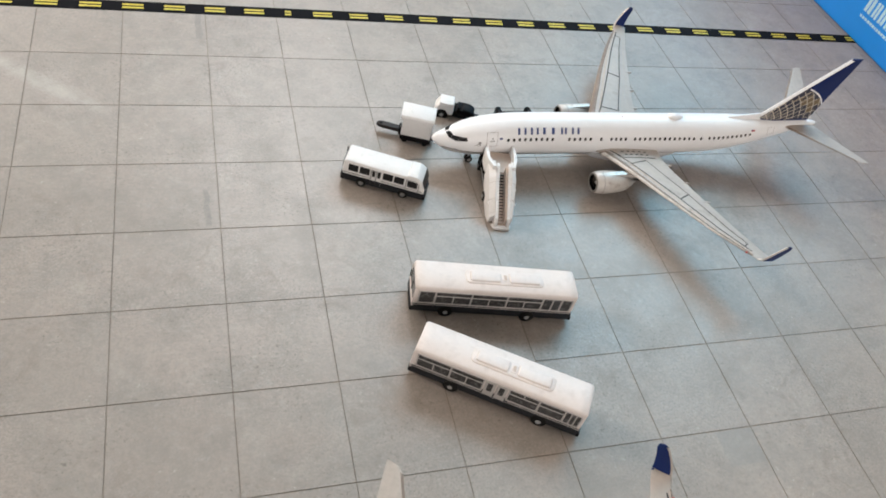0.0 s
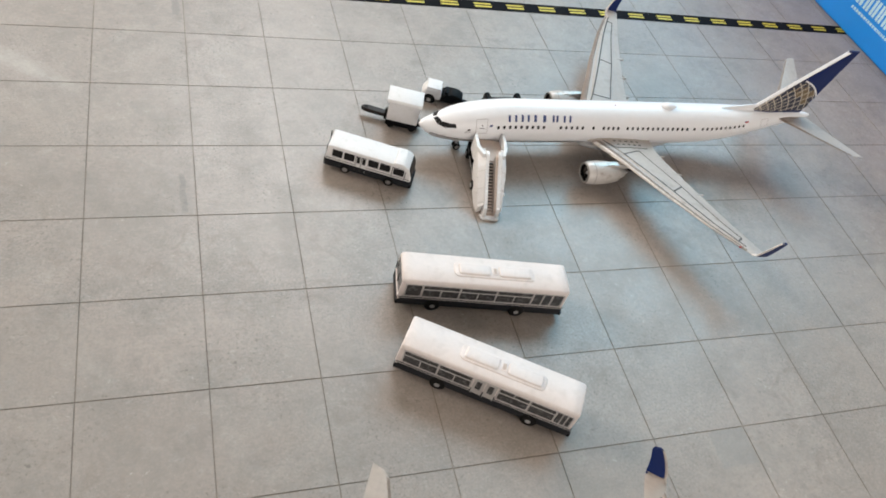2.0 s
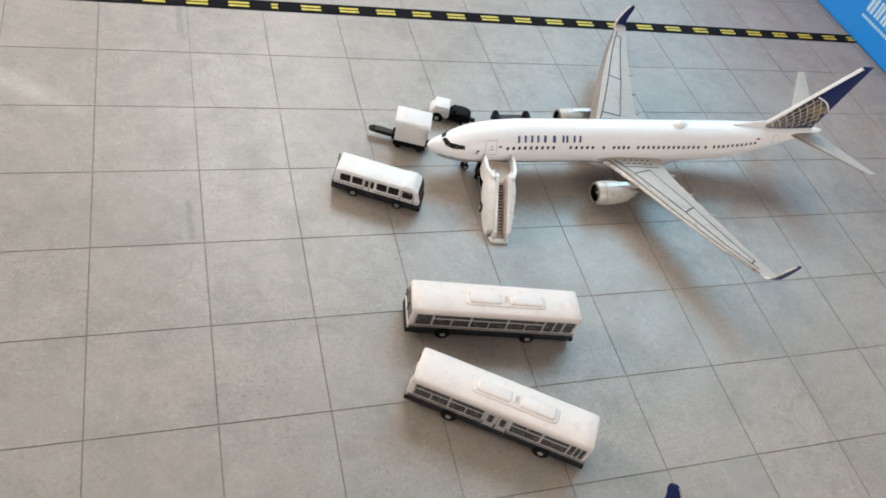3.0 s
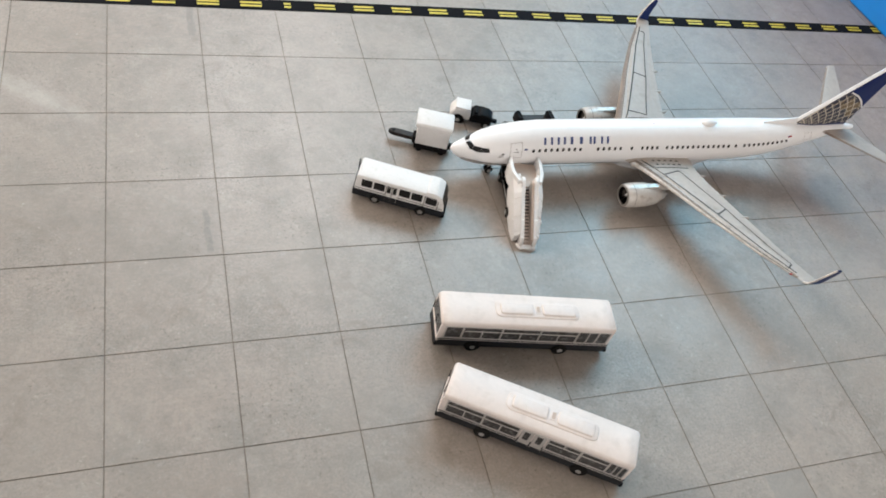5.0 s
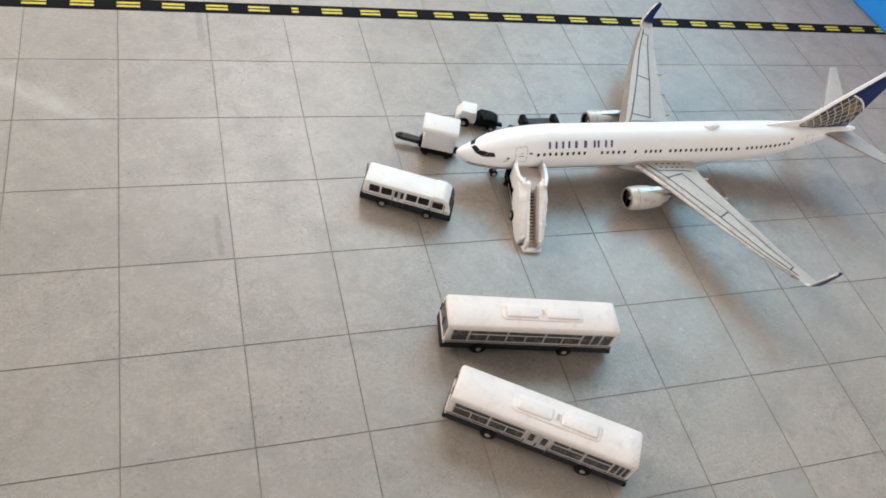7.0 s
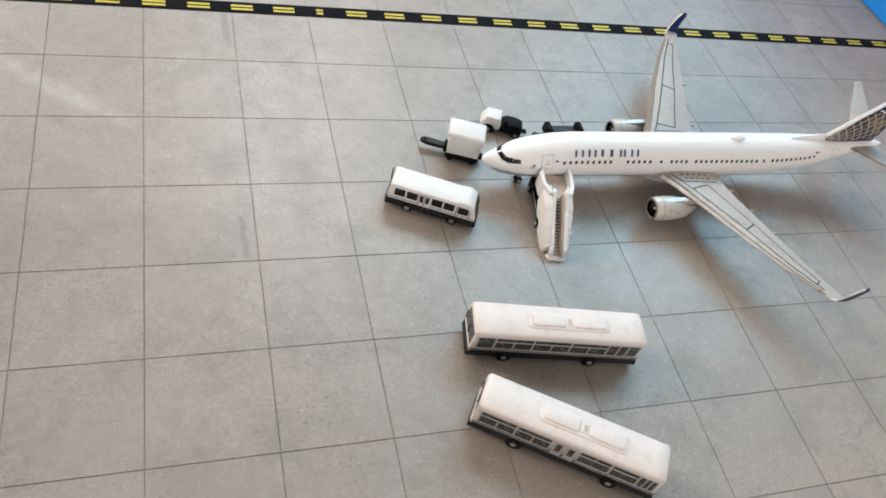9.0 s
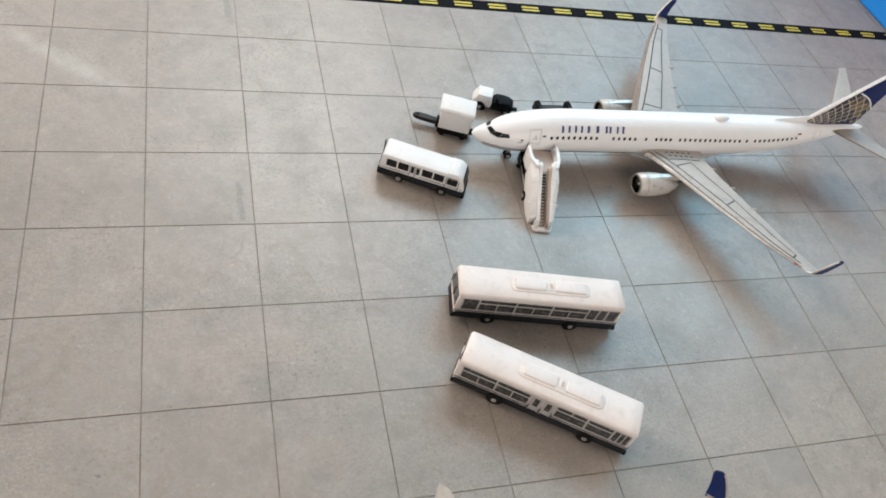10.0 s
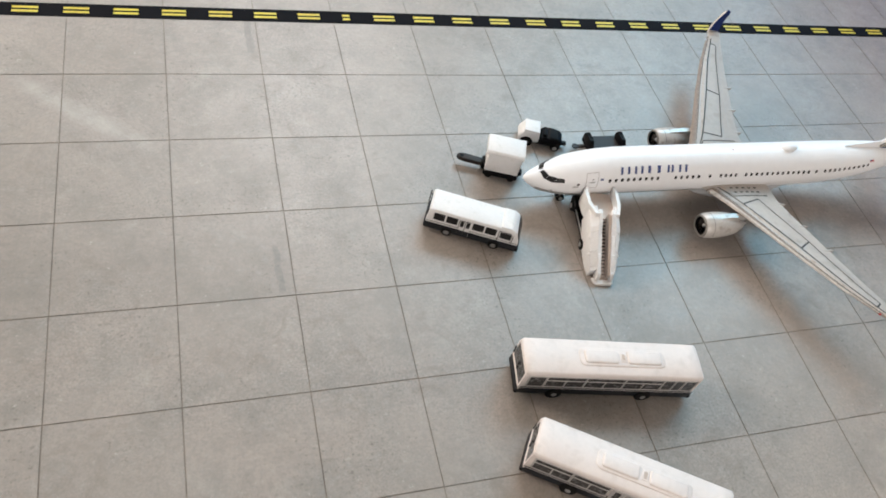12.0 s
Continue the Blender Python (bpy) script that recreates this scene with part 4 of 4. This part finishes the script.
    part("wiper", box(-half - 0.22, -half - 0.12, -0.08, 0.08, 3.2, 5.6), BLACK, screen)
    part("rear_window", box(half - 0.2, half + 0.08, -wide + 0.5, wide - 0.5, 4.1, 6.6, 0.05, 1), COACH_GLASS, root, "dark rear window")
    part("bumper", box(-half - 0.38, -half + 0.2, -wide - 0.05, wide + 0.05, 0.9, 1.9, 0.3, 2), BLACK, root, smooth=40)
    part("bumper", box(half - 0.2, half + 0.5, -wide - 0.05, wide + 0.05, 0.9, 1.8, 0.25, 2), BLACK, root, smooth=40)
    part("mirror", box(-half - 0.3, -half - 0.16, wide - 0.3, wide - 0.1, 3.4, 5.4, 0.05, 1), BLACK, root, "black mirror arm")
    for s in (-1, 1):
        part("screen_pillar", prism([(-half - 0.2, 2.5), (-half - 0.08, 7.0), (-half + 0.25, 7.0), (-half + 0.2, 2.5)], *sorted((s * (wide - 0.38), s * (wide + 0.04))), 0.08), MATT_WHITE, root, "white windscreen pillar", smooth=40)
    part("screen_sill", box(-half - 0.3, -half + 0.1, -wide + 0.1, wide - 0.1, 2.95, 3.4, 0.1, 1), MATT_WHITE, root, "white windscreen sill", smooth=40)
    for x in axles:
        for side in (-1, 1):
            wheel(root, x, side * (wide - 0.1), 1.5, 0.9, side, hub_size=0.33, tall=1.07)
    return root


def minibus(pair):
    root = put(pair)
    tall = 1.06
    root.scale = (1, 1, tall)
    half, wide = 9.3, 2.75
    part("skirt", box(-half - 0.25, half + 0.35, -wide - 0.02, wide + 0.02, 0.7, 2.55, 0.3, 2), SKIRT, root, "blue-black lower body", smooth=40)
    outline = [(-half, 2.4), (-half + 0.25, 5.9), (-half + 0.6, 6.2), (half - 1.9, 6.15), (half - 0.75, 5.7), (half + 0.05, 3.7), (half + 0.15, 2.4)]
    body = part("body", prism(outline, -wide, wide, 0.28), STAIR_WHITE, root, "white upper body with rounded corners", smooth=50)
    part("roof_cap", prism([(half - 4.2, 6.1), (half - 3.9, 6.42), (half - 2.0, 6.4), (half - 0.9, 5.85), (half - 1.2, 5.5)], -wide + 0.12, wide - 0.12, 0.2), STAIR_WHITE, body, "raised white front roof cap", smooth=50)
    for side in (-1, 1):
        y = side * (wide + 0.05)
        for a, b in ((-7.9, -5.7), (-5.35, -3.1), (-0.1, 2.15), (2.45, 4.7)):
            pane(body, a, b, y, 3.62, 5.42, side, GLASS)
        pane(body, 5.45, 7.75, y, 3.5, 5.15, side, GLASS, "cab_window")
        part("cab_outline", box(5.1, 5.25, *sorted((y, y - side * 0.08)), 2.5, 5.4), LINE, body)
        part("cab_outline", box(5.25, 7.6, *sorted((y, y - side * 0.08)), 5.28, 5.4), LINE, body)
        part("cab_outline", box(7.95, 8.1, *sorted((y, y - side * 0.08)), 2.7, 4.9), LINE, body)
        for a in (-2.75, -1.55):
            door = part("door", box(a, a + 1.12, *sorted((y + side * 0.03, y - side * 0.1)), 1.4, 5.4, 0.05, 1), STAIR_WHITE, body, "narrow folding door leaf")
            part("door_line", box(a + 0.1, a + 1.02, *sorted((y, y + side * 0.05)), 5.28, 5.4), LINE, door)
            pane(door, a + 0.2, a + 0.92, y + side * 0.06, 3.6, 5.2, side, GLASS)
            part("door_line", box(a - 0.09, a + 0.05, *sorted((y, y + side * 0.08)), 1.5, 5.4), LINE, door)
            part("door_foot", box(a + 0.02, a + 1.1, *sorted((y, y + side * 0.06)), 1.42, 2.6), SKIRT, door)
        part("trim_line", box(-half, half - 0.2, *sorted((side * wide, side * (wide + 0.05))), 2.95, 3.05), LINE, root, "thin dark waist line")
    part("windscreen", prism([(half - 0.62, 5.55), (half - 0.5, 5.62), (half + 0.2, 3.75), (half + 0.05, 3.7)], -wide + 0.35, wide - 0.35), GLASS, body, "dark sloping windscreen")
    part("bumper", box(half - 0.2, half + 0.6, -wide - 0.05, wide + 0.05, 0.8, 1.7, 0.25, 2), BLACK, root, smooth=40)
    part("mirror", box(-half - 0.35, -half - 0.15, wide - 0.4, wide - 0.1, 2.6, 5.6, 0.06, 1), BLACK, root, "black bar on the rear corner")
    part("rear_window", box(-half - 0.0, -half + 0.3, -wide + 0.5, wide - 0.5, 3.9, 5.4), GLASS, body)
    for x in (-4.7, 4.9):
        for side in (-1, 1):
            wheel(root, x, side * (wide - 0.2), 1.15, 0.8, side, hub=HUB_GREY, hub_size=0.5, tall=tall)
    return root


def stair_truck(pair):
    """Foot of the steps at the origin, aircraft end along +y."""
    root = put(pair)
    high, run, end = 6.7, 10.8, 17.6
    slope = high / run
    flight = part("flight", prism([(0.0, 0.0), (0.35, 0.0), (run, high - 1.2), (end, high - 1.2), (end, high - 0.35), (run, high - 0.35), (0.0, 0.35)], -1.75, 1.75, axis="x"), TREAD, root, "grey-brown flight under the steps")
    n = 17
    step = None
    for k in range(n):
        y, z = 0.55 + (run - 0.5) * k / n, 0.45 + (high - 0.55) * (k + 0.5) / n
        if step is None:
            step = part("step", box(-1.05, 1.05, 0, 0.46, -0.3, 0.0, 0.03, 1), TREAD, flight, "grey-brown tread", at=at_mm(0, y, z))
            nose = part("step_edge", box(-1.05, 0.45, -0.06, 0.1, -0.34, 0.03), LINE, flight, "dark step edge", at=at_mm(0, y, z))
        else:
            again(step, at_mm(0, y, z))
            again(nose, at_mm(0, y, z))
    part("platform", box(-2.6, 2.9, run, end, high - 0.35, high, 0.05, 1), TREAD, root, "tan platform floor")
    # White balustrades beside the steps, sloping outer plates, flared guards beside the platform.
    rail = [(-0.25, 0.0), (-0.25, 1.7), (0.3, 2.5), (0.7, 2.55), (3.4, 4.5), (3.7, 4.4), (6.6, 6.5), (6.9, 6.4), (run - 0.6, high + 2.4), (run + 0.5, high + 2.4), (run + 0.5, high - 1.0), (1.2, 0.0)]
    for s in (-1, 1):
        part("balustrade", prism(rail, *sorted((s * 1.05, s * 1.75)), 0.08, axis="x"), STAIR_WHITE, root, "white stair balustrade", smooth=40)
        wide = 3.35 if s < 0 else 2.95
        plate = [(1.5, 0.3), (1.2, 2.5), (1.9, 2.7), (2.0, 3.0), (run - 2.6, high + 1.1), (run + 1.6, high + 2.2), (run + 1.6, high - 2.2), (run - 3.0, 1.6), (3.2, 0.3)]
        bm = prism(plate, *sorted((s * 1.75, s * wide)), 0.12, axis="x")
        for v in bm.verts:
            if abs(v.co.x) > 2.3:
                v.co.z -= 0.7
                v.co.x -= s * max(0, 4.5 - v.co.y) * 0.14
        part("side_plate", bm, STAIR_WHITE, root, "white sloping outer side plate", smooth=40)
        for f in (0.38, 0.86):
            y, z = 2.0 + (run - 4.6) * f, 3.0 + (high - 1.9) * f
            seam = box(*sorted((s * 1.78, s * (wide - 0.12))), y - 0.06, y + 0.06, z - 0.35, z + 0.06)
            for v in seam.verts:
                if abs(v.co.x) > 2.3:
                    v.co.z -= 0.68
            part("plate_seam", seam, SEAM, root)
        for f in (0.3, 0.72):
            y, z = 2.0 + (run - 4.6) * f, 2.6 + (high - 1.9) * f
            part("hinge", box(*sorted((s * (wide - 0.3), s * (wide + 0.12))), y, y + 0.55, z - 0.9, z - 0.35, 0.1, 1), STAIR_WHITE, root)
        wing = [(s * 1.75, run - 0.6), (s * 2.55, run - 0.6), (s * (wide + 0.35), run + 2.0), (s * (wide + 0.45), end - 1.6), (s * 3.1, end + 0.1), (s * 2.6, end + 0.1), (s * (wide - 0.2), end - 1.7), (s * (wide - 0.3), run + 2.2)]
        guard = prism(wing, high - 1.6, high + 2.3, axis="z")
        bmesh.ops.bevel(guard, geom=guard.edges[:], offset=0.08, segments=1, affect="EDGES")
        part("platform_guard", guard, STAIR_WHITE, root, "flared white guard beside the platform", smooth=30)
    # Brown slab that paints the shade inside the white right balustrade.
    inner = [(0.3, 0.2), (0.4, 1.9), (run - 0.4, high + 1.7), (run + 0.3, high + 1.7), (run + 0.3, high - 1.0), (1.2, 0.1)]
    part("shaded_inner_face", prism(inner, 0.5, 1.06, 0.06, axis="x"), TREAD, root, "grey-brown slab painting shade on the right balustrade's inner face", smooth=40)
    part("foot_plate", prism([(-2.3, 0.6), (-2.0, -0.5), (-1.5, -0.95), (1.5, -0.95), (2.0, -0.5), (2.3, 0.6)], 0.0, 0.45, 0.1, axis="z"), STAIR_WHITE, root, "white flared foot plate", smooth=40)
    part("foot_rib", box(-1.2, 1.2, -1.0, -0.7, 0.3, 0.7, 0.1, 1), STAIR_WHITE, root)
    # Dark truck under the flight, its wheels showing beside the plates.
    part("chassis", box(-3.0, 1.9, 6.6, 20.2, 0.7, 2.1, 0.2, 2), BLACK, root, "black truck chassis", smooth=40)
    part("cab", box(-3.3, 1.5, 16.6, 20.6, 0.9, 3.3, 0.35, 2), BLACK, root, "black truck cab", smooth=40)
    part("cab_window", box(-3.36, -3.2, 17.2, 18.6, 2.2, 3.0), GLASS, root)
    part("lift_post", box(-1.4, 1.4, 9.0, 11.5, 2.0, 5.0, 0.1, 1), BLACK, root)
    part("silver_rail", box(-3.25, -3.02, 9.6, 17.2, 1.9, 2.2, 0.05, 1), HUB, root, "silver side rail")
    for y in (8.3, 18.6):
        for x, s in ((-3.1, -1), (2.0, 1)):
            t = wheel(root, 0, 0, 1.2, 0.85, s, hub_size=0.45)
            t.matrix_basis = at_mm(x, y, 1.2, 0, 0, -90)
    return root


def baggage_cart(pair):
    root = put(pair)
    part("bed", box(-3.7, 3.7, -2.3, 2.3, 0.8, 2.2, 0.12, 1), BLACK, root, "black chassis bed")
    part("box_body", box(-3.6, 3.55, -2.2, 2.2, 2.1, 7.6, 0.15, 2), STAIR_WHITE, root, "plain white box body", smooth=40)
    roof = prism([(-2.42, 6.9), (-2.5, 7.5), (-2.2, 8.0), (2.2, 8.6), (2.5, 8.2), (2.42, 6.9)], -4.25, 3.8, 0.2, axis="x")
    part("roof", roof, STAIR_WHITE, root, "white overhanging roof", smooth=40)
    part("end_frame", box(3.5, 3.75, -2.2, 2.2, 1.9, 3.4, 0.05, 1), BLACK, root)
    for x in (-2.5, 2.5):
        for s in (-1, 1):
            wheel(root, x, s * 1.9, 0.72, 0.5, s, hub=BLACK)
    bar = part("tow_bar", prism([(0.5, -0.7), (0.5, 0.7), (-1.3, 0.5), (-2.3, 0.8), (-3.8, 0.75), (-4.6, 0.35), (-4.75, -0.1), (-4.3, -0.6), (-3.2, -0.8), (-1.4, -0.55)], 0.8, 1.6, 0.12, axis="z"), RUST, root, "dark brown tow bar", smooth=40, at=at_mm(-3.6, 0.3, 0.4, 0, 0, -4) @ Matrix.Diagonal((1.3, 1.15, 1.15, 1)))
    part("bar_mount", box(-4.25, -3.55, -0.9, 1.3, 0.9, 2.9, 0.2, 2), BLACK, root, "black bar mount", smooth=40)
    part("tow_eye", drum(0.34, -0.1, 0.1, 0.03, 12), BLACK, bar, at=at_mm(-3.9, 0, 1.6, 90, 0, 0))
    part("coupling", box(3.6, 4.7, -0.7, 0.7, 0.8, 1.9, 0.25, 2), BLACK, root)
    return root


def tow_tractor(pair):
    root = put(pair)
    part("cab", prism([(-5.5, 0.9), (-5.6, 2.3), (-4.6, 3.9), (-1.1, 4.1), (-0.4, 1.0)], -2.05, 2.05, 0.6), STAIR_WHITE, root, "white cab shell", smooth=45)
    part("cab_roof", box(-4.6, -1.0, -1.9, 1.9, 3.75, 4.25, 0.22, 3), STAIR_WHITE, root, "white cab roof", smooth=45)
    part("wheel_arch", drum(1.5, -2.09, 2.09, 0.05, 18, centre=(-3.5, 1.0)), BLACK, root, "black wheel arch")
    part("deck", box(-1.2, 4.4, -1.9, 1.9, 0.9, 2.2, 0.2, 2), BLACK, root, "black rear deck", smooth=40)
    part("engine_cover", prism([(-0.9, 2.0), (-0.6, 2.6), (0.4, 2.8), (1.6, 3.4), (3.4, 3.2), (4.5, 2.5), (4.6, 1.4)], -1.75, 1.75, 0.35), BLACK, root, "rounded black rear cover", smooth=45)
    part("seat", box(0.0, 0.9, -1.2, 1.2, 2.6, 3.4, 0.2, 2), BLACK, root, smooth=40)
    part("tow_hook", box(4.4, 5.8, -0.5, 0.5, 0.8, 1.5, 0.15, 2), BLACK, root)
    for x in (-3.5, 3.2):
        for s in (-1, 1):
            wheel(root, x, s * 1.9, 1.0, 0.7, s, hub_size=0.5)
    return root


def dolly(pair):
    root = put(pair)
    part("bed", box(-4.6, 4.6, -2.1, 2.1, 1.0, 1.7, 0.15, 1), BLACK, root, "black dolly bed")
    part("deck_plate", box(-3.3, 3.3, -1.9, 1.9, 1.7, 2.1, 0.05, 1), RUST, root, "dark brown deck plate")
    for s in (-1, 1):
        part("end_wall", prism([(-2.1, 1.6), (-2.1, 2.9), (-1.3, 3.9), (-0.4, 3.6), (0.6, 3.6), (1.4, 3.9), (2.1, 2.9), (2.1, 1.6)], *sorted((s * 3.55, s * 4.5)), 0.15, axis="x"), BLACK, root, "raised black end frame", smooth=30)
        for x in (-3.2, 3.2):
            wheel(root, x, s * 1.8, 0.8, 0.5, s, hub=BLACK)
    bar = part("tow_bar", box(-6.6, -4.5, -0.45, 0.45, 0.75, 1.2, 0.1, 1), RUST, root, "brown tow bar")
    part("tow_eye", drum(0.75, -0.2, 0.2, 0.08, 16), RUST, bar, at=at_mm(-6.9, 0, 1.0, 90, 0, 0))
    return root


long_bus(thing("bus", 90.2, -82.05, -9.7, "white airport bus with dark skirt and window band on the mat", "bus", "airport buses"), doors=False, axles=(-9.4, 7.3))
long_bus(thing("bus", 86.0, -101.9, -31.8, "white airport bus with folding doors amid its side on the mat", "bus", "airport buses"), doors=True, axles=(-8.1, 9.0))
minibus(thing("minibus", 75.2, -46.5, -24.6, "small white minibus with dark skirt and square side windows", "bus"))
stair_truck(thing("stair_truck", 99.2, -61.3, -9.5, "white passenger stairs on a black truck, docked at the airliner's door", "stairs"))
baggage_cart(thing("baggage_cart", 85.8, -31.3, -19.0, "white closed baggage cart with a dark brown tow bar", "cart"))
tow_tractor(thing("tow_tractor", 98.3, -22.6, -20.0, "small tow tractor with white cab and black rear", "tractor"))
dolly(thing("cargo_dolly", 112.8, -25.3, 0.0, "black cargo dolly with raised ends, behind the airliner", "dolly"))
# ---- paving slabs of the mat ----
def slab(i, j, origin, bm):
    """One slab between four crossings of the joints, its edges set back by half a joint."""
    spots = [crossing(i + a, j + b) for a, b in ((0, 0), (1, 0), (1, 1), (0, 1))]
    rim = [(x - origin[0] + s * GAP, y - origin[1] + t * GAP) for (x, y), (s, t) in zip(spots, ((1, 1), (-1, 1), (-1, -1), (1, -1)))]
    low, top = ([bm.verts.new((x, y, z)) for x, y in rim] for z in (-0.25, 0.0))
    bm.faces.new(top)
    for k in range(4):
        bm.faces.new((low[k], low[(k + 1) % 4], top[(k + 1) % 4], top[k]))
    return bm


far = bmesh.new()
for i in range(-15, 29):
    for j in range(-23, 14):
        if -4 <= i < 15 and -9 <= j < 5:
            centre = ((i + 0.5) * TILE, (j + 0.5) * TILE)
            part("paving_slab", slab(i, j, centre, bmesh.new()), CONCRETE, mat, at=at_mm(*centre, 0))
        else:
            slab(i, j, (0, 0), far)
tagged(part("far_paving", far, CONCRETE, mat, "more grey paving slabs of the mat"), kind="stuff")
